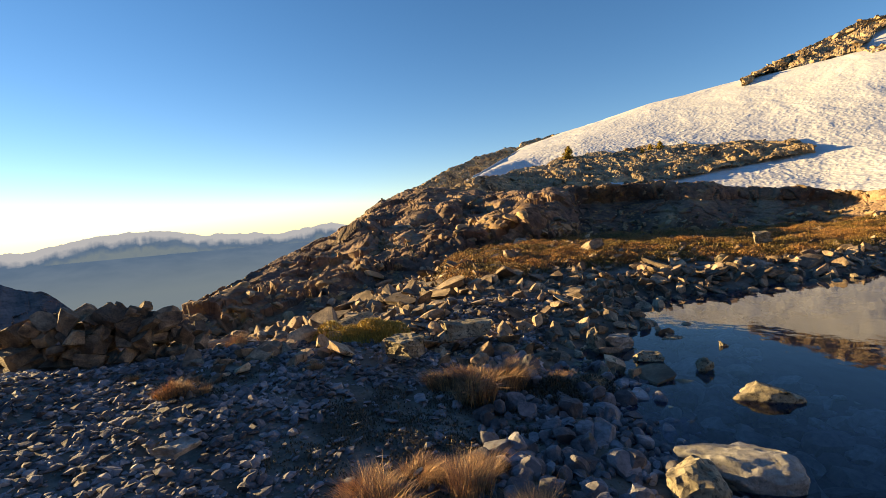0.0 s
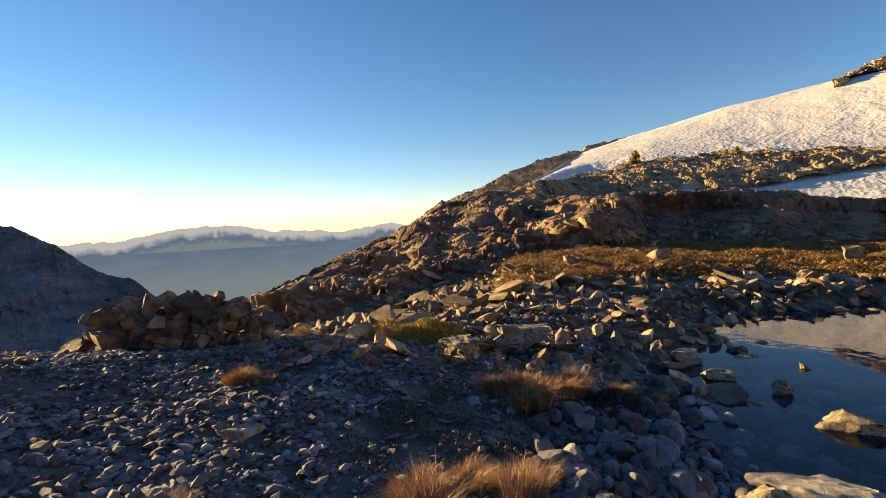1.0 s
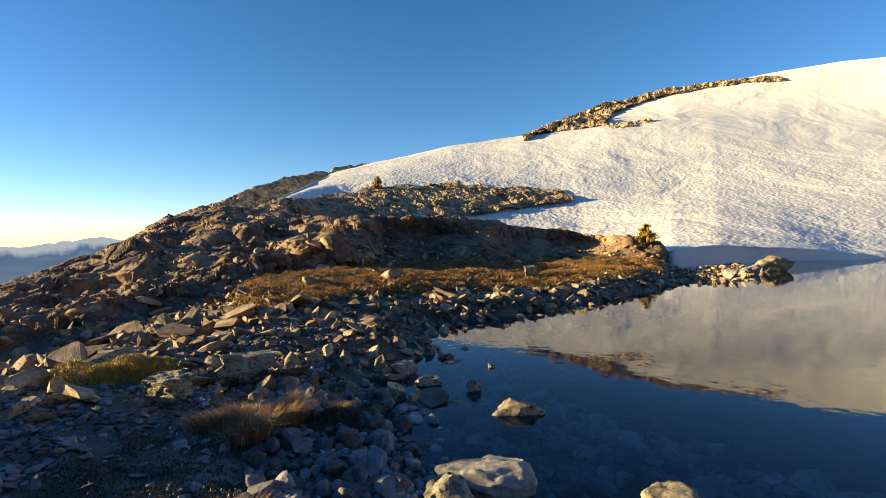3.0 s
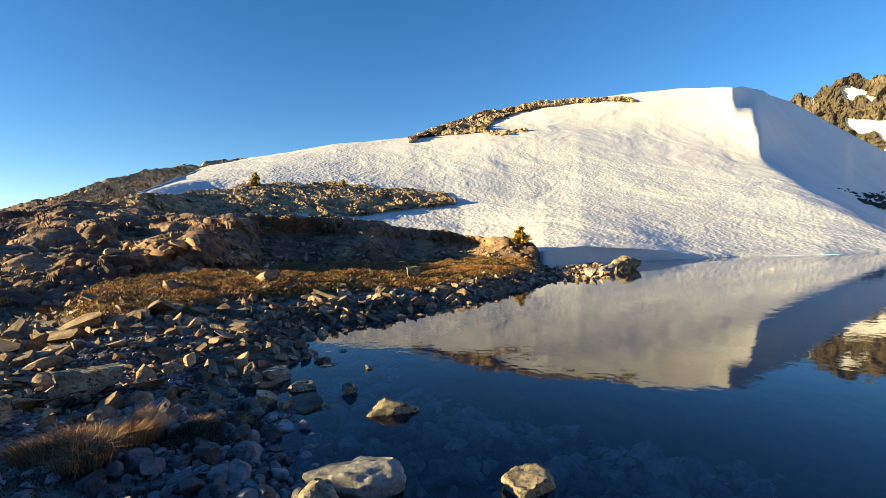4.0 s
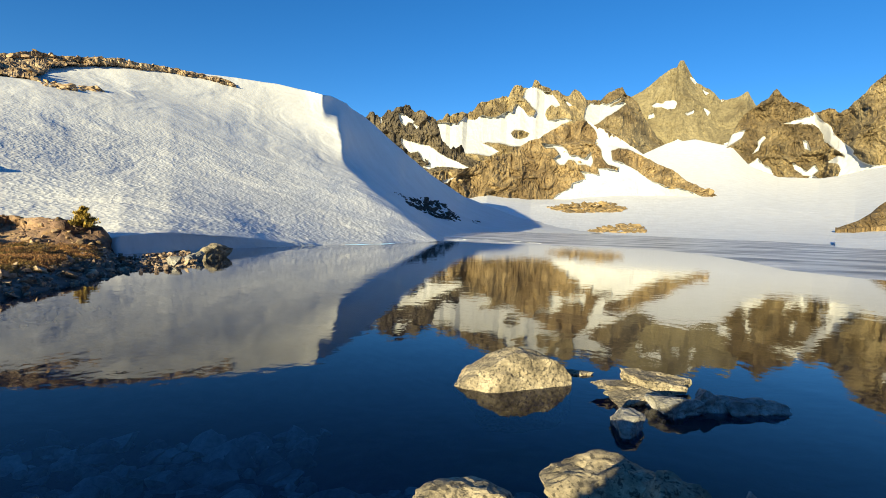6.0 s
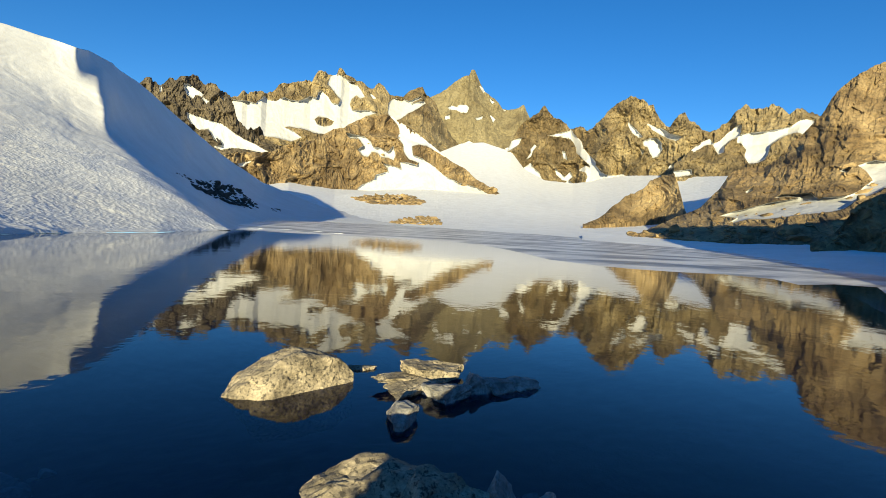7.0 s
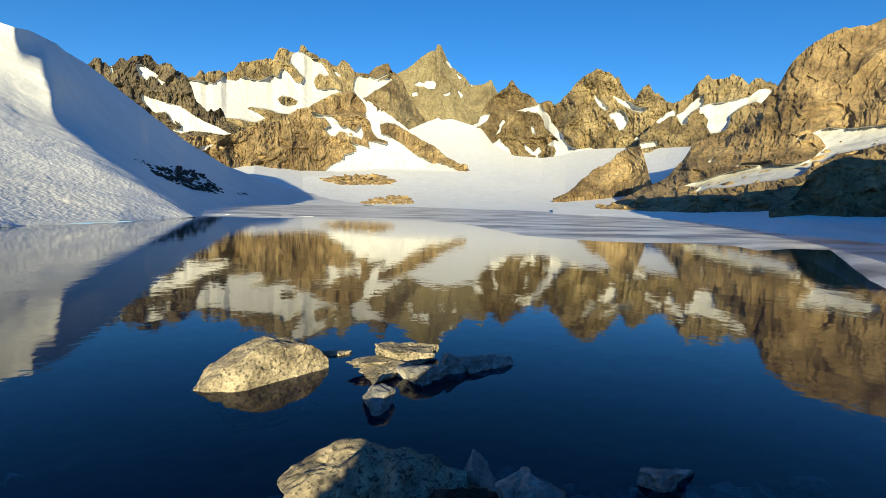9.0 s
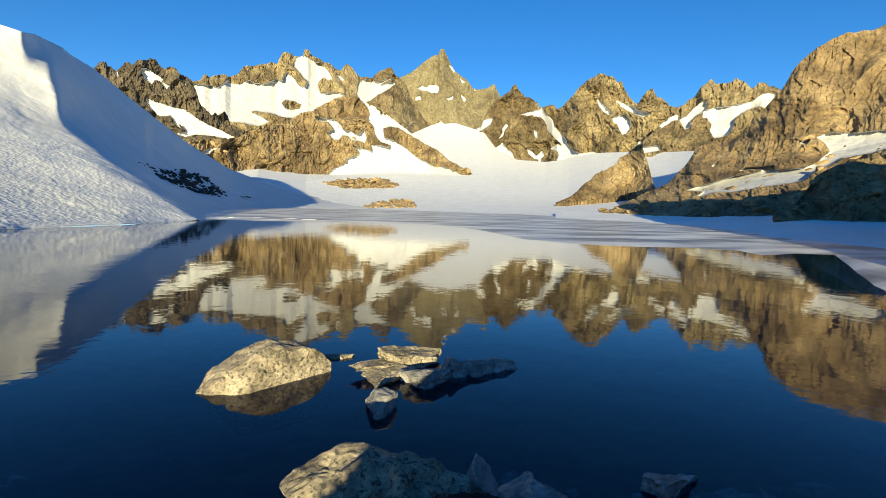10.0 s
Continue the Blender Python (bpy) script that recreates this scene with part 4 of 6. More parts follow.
mountain("serrated_peak", "small serrated brown peak with snow gullies", [(114.3, 7.42, 850.6), (116.6, 5.93, 850.6), (118.0, 5.12, 850.6),
    (120.9, 4.84, 850.7), (123.5, 4.68, 840.7), (124.4, 4.24, 830.7), (126.0, 4.89, 850.7)], [(114.25, 7.93, 961), (115.56, 11.22, 1007), (116.24, 12.27, 1018), (117.00, 12.76, 1028), (117.43, 13.18, 1031), (118.00, 13.55, 1031), (118.31, 13.84, 1031), (118.68, 14.08, 1031), (119.08, 13.66, 1031), (119.56, 13.06, 1029), (120.23, 12.46, 1024), (120.89, 11.97, 1019), (121.55, 11.42, 1014), (122.20, 11.11, 1008), (123.56, 9.08, 988), (124.84, 7.21, 962), (125.87, 5.21, 951)], (90,), 34, 24, 0.55, size=60,
         patches=[[(120.38, 10.57), (121.26, 10.87), (121.42, 11.42), (121.80, 11.54), (122.07, 11.05), (122.47, 10.62), (122.94, 10.19), (123.16, 9.57), (123.63, 8.95), (124.15, 8.46), (124.81, 7.84), (125.81, 5.34), (124.71, 4.83), (124.03, 5.96), (123.79, 6.96), (123.15, 7.09), (122.94, 7.59), (123.71, 7.34), (123.81, 7.84), (123.16, 8.34), (122.63, 8.83), (122.46, 9.58), (121.99, 10.25), (121.27, 10.56)],
    [(117.00, 8.04), (117.42, 8.87), (117.34, 9.31), (117.78, 9.75), (118.17, 9.57), (117.68, 9.00), (117.51, 8.37)],
    [(119.03, 10.69), (120.30, 11.00), (121.31, 11.24), (121.39, 10.87), (120.31, 10.63)],
    [(121.03, 9.08), (121.35, 8.96), (121.65, 8.09), (121.19, 8.27)],
    [(120.41, 7.07), (120.95, 6.57), (121.48, 6.25), (122.09, 6.77), (122.37, 6.20), (121.82, 5.75), (121.18, 5.87), (120.57, 6.44)],
    [(122.82, 7.46), (123.46, 7.34), (123.61, 6.84), (122.97, 6.96)],
    [(114.70, 4.52), (116.26, 6.95), (117.03, 7.22), (117.54, 7.67), (117.95, 7.04), (118.63, 6.54), (118.99, 5.71), (120.23, 5.35), (121.26, 5.36), (121.88, 5.88), (122.80, 5.25), (123.70, 4.94), (123.73, 4.43), (118.34, 3.95)],
    [(113.55, 9.12), (114.51, 9.64), (115.22, 10.03), (116.25, 10.36), (116.02, 9.61), (114.87, 8.89), (113.89, 8.81)]], bare=[[(114.71, 6.08), (116.26, 6.88), (116.87, 6.51), (117.67, 5.95), (116.31, 5.66), (115.32, 5.77)], [(115.21, 5.12), (115.78, 5.78), (116.59, 5.09), (115.82, 4.81)]])
mountain("twin_peak", "craggy brown twin summits with snow patches", [(120.79, 4.52, 1010), (123.70, 5.63, 801), (125.60, 5.01, 781), (128.10, 4.77, 761), (131.10, 5.02, 761), (133.40, 4.77, 741), (138.80, 4.73, 701)], [(120.78, 4.65, 1030), (121.27, 7.83, 1028), (121.55, 11.36, 1022), (122.62, 11.53, 993), (123.10, 11.94, 984), (123.62, 11.52, 981), (124.35, 11.80, 972), (125.06, 12.38, 960), (125.63, 13.14, 956), (126.27, 13.70, 952), (126.97, 14.08, 951), (127.55, 14.46, 951), (127.93, 15.06, 951), (128.40, 15.10, 951), (129.02, 14.67, 951), (129.46, 14.25, 951), (129.78, 13.67, 951), (130.22, 14.04, 951), (130.60, 13.63, 951), (130.99, 12.87, 951), (131.61, 12.15, 951), (132.08, 11.96, 946), (132.48, 12.68, 941), (133.02, 13.04, 941), (133.40, 13.13, 941), (133.89, 12.43, 941), (134.75, 11.99, 941), (135.21, 11.51, 941), (136.46, 11.38, 931), (138.32, 12.30, 931)], (90,), 35, 24, 0.5, size=60,
         patches=[[(121.43, 11.30), (121.67, 11.60), (122.14, 10.99), (122.54, 10.56), (123.00, 10.13), (123.29, 9.51), (123.76, 8.89), (124.28, 8.40), (124.81, 7.84), (124.60, 7.09), (124.08, 7.46), (123.80, 7.96), (123.15, 8.46), (122.62, 8.96), (122.33, 9.64), (121.92, 10.32), (121.40, 10.69)], [(123.03, 7.09), (123.70, 7.46), (124.35, 7.09), (124.89, 6.28), (124.81, 5.46), (124.16, 5.83), (123.74, 6.71)],
    [(127.80, 12.25), (128.31, 11.70), (128.94, 11.09), (129.44, 10.61), (128.97, 10.56), (128.35, 11.05), (128.02, 11.59)],
    [(129.47, 10.19), (130.15, 10.47), (130.90, 10.56), (131.40, 10.02), (131.49, 9.42), (131.14, 8.60), (130.68, 8.44), (130.25, 8.92), (130.03, 9.58), (129.61, 9.71)],
    [(129.77, 12.00), (130.96, 11.55), (131.66, 11.34), (132.14, 10.98), (133.23, 10.64), (132.75, 10.26), (131.89, 10.47), (131.11, 10.96), (130.39, 11.34)],
    [(125.11, 11.49), (125.66, 11.48), (125.31, 11.19)],
    [(132.26, 7.27), (132.40, 7.68), (133.00, 8.09), (133.20, 7.55)],
    [(124.30, 7.96), (125.35, 7.03), (125.99, 6.53), (126.79, 6.47), (127.81, 6.71), (128.20, 6.22), (127.86, 5.91), (129.25, 5.78), (130.41, 6.21), (131.37, 6.62), (131.01, 5.96), (129.87, 5.23), (128.72, 4.48), (128.47, 3.61), (124.20, 2.65), (123.79, 5.64)],
    [(129.21, 9.48), (129.71, 9.11), (129.49, 8.76)]], bare=[[(123.78, 3.28), (124.09, 4.69), (124.48, 5.65), (124.92, 5.65), (125.17, 3.31)], [(125.20, 3.94), (125.31, 5.34), (125.53, 5.84), (125.50, 4.07)]])
mountain("jagged_crag", "jagged brown crags with slanting snowfields", [(132.8, 4.78, 520.7), (136.7, 4.75, 500.7), (139.3, 4.84, 490.7),
    (141.8, 5.08, 480.7), (146.5, 5.23, 470.7), (148.2, 5.18, 470.7)], [(132.56, 7.92, 641), (134.75, 9.49, 660), (136.27, 11.06, 700), (137.10, 12.00, 714), (137.87, 12.87, 724), (138.35, 13.37, 728), (138.83, 13.70, 731), (139.72, 13.25, 731), (140.45, 13.34, 731), (141.02, 13.49, 731), (141.83, 13.00, 731), (142.52, 12.62, 731), (142.96, 12.93, 731), (143.41, 13.04, 731), (144.03, 12.77, 731), (144.63, 12.61, 731), (145.20, 12.04, 726), (145.97, 11.26, 721), (147.78, 9.83, 701)], (80,), 36, 14, 0.6, size=45,
         patches=[[(134.27, 9.22), (135.10, 9.93), (135.94, 10.34), (136.30, 9.82), (135.45, 9.63), (134.62, 8.97)],
    [(136.19, 9.82), (136.86, 10.18), (137.60, 10.87), (138.07, 11.44), (138.57, 11.68), (138.68, 10.91), (138.50, 10.48), (137.75, 10.14), (137.26, 9.66), (137.30, 9.04), (136.79, 8.77), (136.43, 9.36)],
    [(138.43, 10.70), (139.24, 10.82), (140.63, 10.88), (141.97, 11.10), (142.76, 11.24), (143.42, 11.76), (143.97, 11.81), (144.48, 11.61), (144.22, 10.91), (143.80, 10.37), (143.27, 10.68), (142.58, 10.58), (141.75, 10.16), (141.20, 9.71), (141.07, 8.90), (140.82, 8.20), (140.11, 7.85), (139.55, 7.87), (139.15, 8.56), (139.26, 9.11), (138.81, 9.69), (138.28, 9.94)],
    [(132.50, 7.03), (133.51, 7.19), (134.51, 7.29), (134.65, 6.75), (132.99, 6.42)]])
brown_knoll = mountain("brown_knoll", "rounded sunlit brown rock knoll with snow patches", [(82.3, 4.74, 480.4), (84.4, 3.56, 465.4), (87.1, 2.52, 450.4),
    (89.3, 2.02, 440.4), (92.8, 1.92, 430.5), (96.5, 2.19, 430.5), (99.0, 2.80, 435.5), (101.6, 3.35, 450.5), (105.5, 3.82, 460.6),
    (110.8, 3.72, 480.6), (114.4, 3.16, 500.6)], [(82.39, 5.82, 520), (84.37, 6.45, 530), (87.07, 6.68, 540), (88.41, 7.03, 552), (89.38, 7.52, 560), (91.00, 8.07, 570), (92.76, 8.69, 580), (94.26, 9.65, 591), (95.47, 10.29, 600), (96.69, 10.99, 607), (97.93, 11.68, 610), (98.86, 11.99, 610), (99.93, 12.06, 610), (101.08, 11.78, 609), (102.37, 11.18, 596), (104.00, 10.35, 585), (105.66, 9.30, 574), (107.52, 8.12, 560), (109.00, 7.08, 554), (111.03, 5.73, 546), (112.72, 4.74, 538), (114.35, 3.73, 531)], (90,), 37, 14, 0.3, size=36, category="knoll", mat=M_KNOLL,
         patches=[[(100.83, 12.00), (101.41, 11.80), (102.38, 11.25), (104.01, 10.41), (105.66, 9.37), (107.66, 8.19), (108.21, 7.44), (107.34, 7.86), (106.34, 8.45), (105.34, 8.98), (104.36, 9.06), (103.52, 8.77), (103.74, 7.83), (104.72, 7.56), (105.38, 7.14), (106.51, 6.54), (107.39, 5.74), (108.39, 5.32), (109.73, 4.84), (110.73, 4.68), (111.61, 4.38), (112.75, 3.82), (113.89, 3.66), (114.46, 2.42), (96.15, 1.81), (98.02, 3.87), (99.40, 4.70), (99.59, 5.22), (100.99, 5.60), (100.86, 6.11), (100.21, 6.71), (101.17, 6.44), (102.47, 6.18), (102.13, 6.93), (103.23, 6.92), (104.41, 6.59), (104.54, 6.98), (103.23, 7.36), (102.76, 7.97), (102.42, 8.90), (101.89, 9.62), (102.08, 10.25), (101.74, 11.03), (101.29, 11.49)],
    [(95.97, 9.66), (97.02, 9.50), (97.96, 9.44), (98.78, 9.00), (99.10, 8.40), (99.87, 8.32), (100.83, 7.87), (101.46, 8.66), (101.67, 7.60), (101.49, 6.96), (100.84, 7.25), (99.88, 7.32), (99.56, 7.80), (98.92, 7.89), (98.49, 7.24), (97.98, 7.27), (97.35, 7.98), (97.97, 8.45), (97.34, 9.03), (96.41, 9.15)],
    [(84.41, 5.18), (85.86, 5.47), (85.20, 4.89), (84.67, 4.85)]], bare=[[(96.72, 8.86), (97.22, 9.02), (97.66, 8.56), (97.35, 8.23), (96.97, 8.39)]])
mountain("lakehead_hill", "small brown rock hill at the lake head", [(123.9, 0.79, 250.7), (127.7, 1.26, 250.7), (131.3, 1.71, 250.7),
    (134.7, 2.02, 250.7)], [(123.87, 0.92, 261), (125.52, 1.86, 268), (126.23, 2.51, 272), (126.98, 3.48, 277), (128.45, 4.43, 285), (129.47, 5.36, 290), (130.72, 6.15, 299), (131.95, 6.92, 301), (132.85, 7.03, 294), (133.37, 5.95, 285), (133.81, 4.45, 275), (134.22, 3.25, 269), (134.67, 2.35, 266)], (50,), 38, 6, 0.6, size=22, category="knoll", mat=M_KNOLL)
east_hill = mountain("east_hill", "steep sunlit brown rock hill above the far shore", [(129.2, -0.01, 150.7), (133.2, 0.05, 140.7), (137.1, -0.01, 130.7),
    (142.2, 0.10, 120.7), (146.8, 0.36, 115.7), (151.0, 0.18, 110.7), (153.5, 0.18, 105.7), (156.4, 0.05, 100.7),
    (159.8, -0.03, 95.65)], [(129.07, 0.12, 178), (130.76, 0.74, 178), (132.95, 1.90, 181), (135.65, 3.51, 186), (137.15, 5.21, 189), (137.80, 6.58, 190), (138.37, 7.25, 192), (139.48, 7.55, 194), (140.86, 7.66, 196), (141.89, 8.27, 197), (142.89, 9.55, 200), (143.95, 10.78, 204), (144.84, 11.97, 208), (145.59, 13.63, 213), (146.22, 14.43, 217), (146.69, 14.84, 220), (147.55, 15.51, 224), (148.45, 15.83, 228), (149.22, 16.06, 231), (150.41, 16.16, 235), (152.18, 16.43, 241), (154.99, 16.58, 247), (158.28, 16.58, 252)], (70, 120), 39, 6, 0.35, mat=M_NEARMT, mid=[(129.1, 0.05, 160.7), (133.1, 0.78, 160.7),
    (136.9, 1.83, 158.7), (140.0, 3.14, 160.7), (142.9, 4.36, 165.7), (146.4, 5.51, 170.7), (149.7, 6.15, 172.7), (153.0, 6.92, 175.7),
    (155.8, 7.40, 180.7), (159.2, 7.72, 185.7)], steep=0.0, size=26, category="hill",
         patches=[[(147.95, 7.46), (148.50, 7.73), (149.10, 7.89), (149.71, 7.74), (150.69, 7.67), (151.81, 7.78), (152.65, 7.81), (153.79, 7.81), (153.91, 6.41), (152.78, 6.28), (151.96, 5.94), (150.85, 5.75), (149.89, 5.54), (149.32, 5.06), (148.34, 4.57), (147.94, 4.32), (147.36, 3.65), (146.30, 3.29), (145.20, 3.13), (144.07, 2.96), (142.67, 2.73), (141.48, 2.44), (139.99, 2.37), (138.74, 1.89), (138.17, 1.76), (139.01, 2.42), (137.33, 2.51), (138.66, 3.05), (140.16, 3.52), (141.61, 4.02), (143.03, 4.34), (143.95, 4.55), (143.01, 4.62), (141.97, 4.52), (142.52, 4.85), (143.69, 4.94), (144.83, 5.08), (145.14, 4.64), (146.20, 4.62), (147.28, 4.70), (148.09, 5.10), (148.47, 5.60), (149.03, 6.18), (148.85, 6.50), (148.48, 7.02)],
    [(139.50, 5.06), (140.17, 5.56), (140.14, 5.22), (139.66, 4.89)],
    [(146.63, 7.02), (147.33, 7.29), (147.15, 6.94)]])
shaded_outcrop = mountain("shaded_outcrop", "dark shaded rock outcrop beside the ice", [(145.3, -0.10, 84.69), (148.5, 0.02, 82.68), (151.0, 0.01, 80.68),
    (153.5, 0.06, 78.67), (156.4, 0.03, 76.67), (159.8, -0.01, 74.65)], [(145.3, -0.05, 85.69), (146.7, 1.45, 92.69), (147.3, 2.20, 95.69),
    (148.2, 3.92, 98.69), (149.6, 4.86, 102.7), (151.0, 5.26, 104.7), (153.1, 5.89, 105.7), (155.9, 6.27, 108.7),
    (159.2, 6.67, 110.7)], (60,), 40, 2.5, 0.3, mat=M_NEARMT, size=12, category="outcrop")

# snow bank on the east shore
P, A, E, V, D, _ = slope([[(124, -1.9, 60), (138, -2.6, 42), (146, -3.2, 33), (151, -4.9, 20), (155, -7.8, 12.5), (162, -9, 11)],
                          [(124, -0.9, 110), (138, -0.9, 90), (146, -0.9, 60), (155, -1.6, 40), (162, -1.8, 36)],
                          [(124, 0.0, 165), (138, 0.1, 138), (144, 0.25, 118), (148, 0.2, 100), (162, 0.2, 95)]], 124, 162, 0.15, (40, 40))
P = roughen(P, 0.25, 9, 26, ridged=False)
tagged(grid_object("snow_bank", P, M_FLATSNOW), "shaded blue snow bank along the frozen shore", "snow bank", kind="structure")


# ---- loose rocks ----
def rock_shape(seed, subdiv=2, planes=9, round_=0.0, rough=0.05, flat=1.0, boxy=False):
    """A rock about 1 across: a ball cut by random planes into facets, then roughened. Returns points and triangles."""
    rng = random.Random(seed)
    bm = bmesh.new()
    bmesh.ops.create_icosphere(bm, subdivisions=subdiv, radius=0.62)
    v = np.array([q.co[:] for q in bm.verts])
    f = [tuple(w.index for w in q.verts) for q in bm.faces]
    bm.free()
    sides = [(1, 0, 0), (-1, 0, 0), (0, 1, 0), (0, -1, 0), (0, 0, 1), (0, 0, -1)] if boxy else []
    for k in range(planes):
        n = np.array([rng.gauss(0, 1) for _ in range(3)])
        n /= np.linalg.norm(n)
        if k < len(sides):
            n = n * 0.3 + np.array(sides[k])
            n /= np.linalg.norm(n)
        d = rng.uniform(0.17, 0.42) * (1 - round_) + round_ * rng.uniform(0.4, 0.56)
        over = np.maximum(v @ n - d, 0)
        v = v - over[:, None] * n
    v = v * (1 + rough * fbm(v * 3.1 + seed, 4, seed))[:, None]
    v = v + (rough * 0.6) * np.stack([fbm(v * 5 + seed + k, 3, seed + k) for k in range(3)], -1)
    v[:, 2] *= flat
    return v, f


def shape_mesh(name, v, f, mat, smooth=False):
    me = bpy.data.meshes.new(name)
    me.from_pydata(v.tolist(), [], f)
    me.polygons.foreach_set("use_smooth", [smooth] * len(f))
    me.materials.append(mat)
    return me


def one_rock(name, label, x, y, z, size, seed, turn=0, tilt=0, lean=0, mat=None, round_=0.0, subdiv=4, planes=9, rough=0.11, group="", smooth=None, category="rock", boxy=False):
    """A single rock: size is its length, width and height in metres, z its middle's height."""
    v, f = rock_shape(seed, subdiv, planes, round_, rough, boxy=boxy)
    v = v / (v.max(0) - v.min(0)) * np.array(size)
    # fine pits and ledges
    chip, crack = blocks(v * 4.5 / max(size) + 3.3, seed)
    n = v / (np.linalg.norm(v, axis=1, keepdims=True) + 1e-9)
    v = v + n * (0.02 * (1 - 0.75 * round_) * max(size) * (chip - 0.8 * np.exp(-crack * 14)))[:, None]
    v = v + 0.014 * max(size) * np.stack([fbm(v * 9 / max(size) + 3 * k, 5, seed + k, 0.65) for k in range(3)], -1)
    ob = new(name, shape_mesh(name, v, f, mat or M_BOULDER, smooth=(round_ > 0.4) if smooth is None else smooth))
    ob.matrix_world = pose(x, y, z, tilt, lean, turn)
    return tagged(ob, label, category, group)


def ground_at(x, y):
    return float(ground_z(np.array([float(x)]), np.array([float(y)]))[0])


def joined_stones(name, label, places, sizes, seed, mat, flat=0.45, sink=0.25, shapes=24, round_=0.0, subdiv=1, category="stones", tilt=0.22, slim=0.6, boxy=False):
    """Many small stones as one mesh."""
    rng = np.random.RandomState(seed)
    lib = [rock_shape(seed * 100 + k, subdiv, 9 if boxy and k % 3 else 7, round_, 0.06, boxy=boxy and k % 3 > 0) for k in range(shapes)]
    V, F, base = [], [], 0
    z = ground_z(places[:, 0], places[:, 1])
    pick = rng.randint(0, shapes, len(places))
    ang = rng.uniform(0, 6.283, len(places))
    tx, ty = rng.normal(0, tilt, (2, len(places)))
    st = rng.uniform(slim, 1.0, (len(places), 2))
    fl = rng.uniform(0.6, 1.6, len(places)) * flat
    for i in range(len(places)):
        v, f = lib[pick[i]]
        w = v * np.array((sizes[i] * st[i, 0], sizes[i] * st[i, 1], sizes[i] * min(fl[i], 1.1)))
        w[:, 2] += tx[i] * w[:, 0] + ty[i] * w[:, 1]
        c, s_ = math.cos(ang[i]), math.sin(ang[i])
        w = np.stack([c * w[:, 0] - s_ * w[:, 1] + places[i, 0], s_ * w[:, 0] + c * w[:, 1] + places[i, 1], w[:, 2] + z[i] + sizes[i] * fl[i] * (0.5 - sink)], -1)
        V.append(w)
        F.append(np.array(f) + base)
        base += len(v)
    ob = mesh_object(name, np.vstack(V), np.vstack(F).tolist(), mat)
    return tagged(ob, label, category, kind="stuff")


def in_sector(count, seed, az0, az1, r0, r1, power=0.5):
    rng = np.random.RandomState(seed)
    a = np.radians(rng.uniform(az0, az1, count))
    r = r0 + (r1 - r0) * rng.uniform(0, 1, count) ** power
    return np.stack([np.sin(a) * r, np.cos(a) * r], -1)


def stone_sizes(count, seed, lo, hi):
    u = np.random.RandomState(seed + 50).uniform(0, 1, count)
    return lo * (hi / lo) ** (u ** 1.7)


# scree of the near bench
pl = in_sector(34000, 1, -60, 14, 1.0, 7.5, 0.6)
s = shore_distance(pl[:, 0], pl[:, 1])
pl = pl[s > 0.35]


def soil_patch(pl):
    """Where it is positive the bench is bare peaty soil and heather."""
    return fbm(np.stack([pl[:, 0], pl[:, 1], 0 * pl[:, 0]], -1) * 0.9, 4, 44) - 0.1 - 0.22 * (np.hypot(pl[:, 0] - 0.2, pl[:, 1] - 3.1) > 1.3) + 0.4 * np.exp(-((pl[:, 0] - 0.05) / 0.65) ** 2 - ((pl[:, 1] - 2.9) / 0.75) ** 2)


pl = pl[(soil_patch(pl) < 0) | (np.random.RandomState(6).uniform(0, 1, len(pl)) < 0.18)]
joined_stones("scree", "loose flat grey scree stones on dark soil", pl, stone_sizes(len(pl), 1, 0.02, 0.13), 1, M_SCREE, flat=0.34, sink=0.12)

# stones on the lake bed and at the waterline
pl = in_sector(8500, 2, -5, 150, 1.5, 12, 0.6)
s = shore_distance(pl[:, 0], pl[:, 1])
reach = np.where(np.degrees(np.arctan2(pl[:, 0], pl[:, 1])) < 75, np.where(np.hypot(pl[:, 0], pl[:, 1]) < 6.2, -4.4, -1.3), -1.6)
pl = pl[(s < -0.3) & (s > reach)]
joined_stones("lake_bed_stones", "rounded stones under the clear water", pl, stone_sizes(len(pl), 2, 0.09, 0.42), 2, M_BEDSTONE, flat=0.4, round_=0.25, subdiv=2)

# rubble of the boulder field and the shoreline
pl = in_sector(15000, 3, -27, 62, 4.6, 24, 0.75)
s = shore_distance(pl[:, 0], pl[:, 1])
az_ = np.degrees(np.arctan2(pl[:, 0], pl[:, 1]))
r_ = np.hypot(pl[:, 0], pl[:, 1])
keep = (s > -0.35) & (r_ < np.interp(az_, (-27, -11, -2, 6, 23, 45, 60),
    (11, 11.5, 13, 14.5, 17, 22, 24))) & ((az_ < 20) | (s < 1.6) | (np.random.RandomState(5).uniform(0, 1, len(s)) < 0.55))
pl = pl[keep]
joined_stones("rubble", "angular grey and tan rubble of the boulder field", pl, stone_sizes(len(pl), 3, 0.06, 0.4), 3, M_RUBBLE, flat=0.42, tilt=0.34, slim=0.45, subdiv=2, boxy=True)

# broken stones along the waterline
pl = in_sector(9000, 7, 4, 60, 4.5, 26, 0.7)
s = shore_distance(pl[:, 0], pl[:, 1])
pl = pl[(s > -0.25) & (s < 1.0)]
joined_stones("shore_stones", "broken grey and tan stones along the waterline", pl, stone_sizes(len(pl), 7, 0.06, 0.34), 7, M_RUBBLE, flat=0.5, tilt=0.3, slim=0.45, subdiv=2, boxy=True)

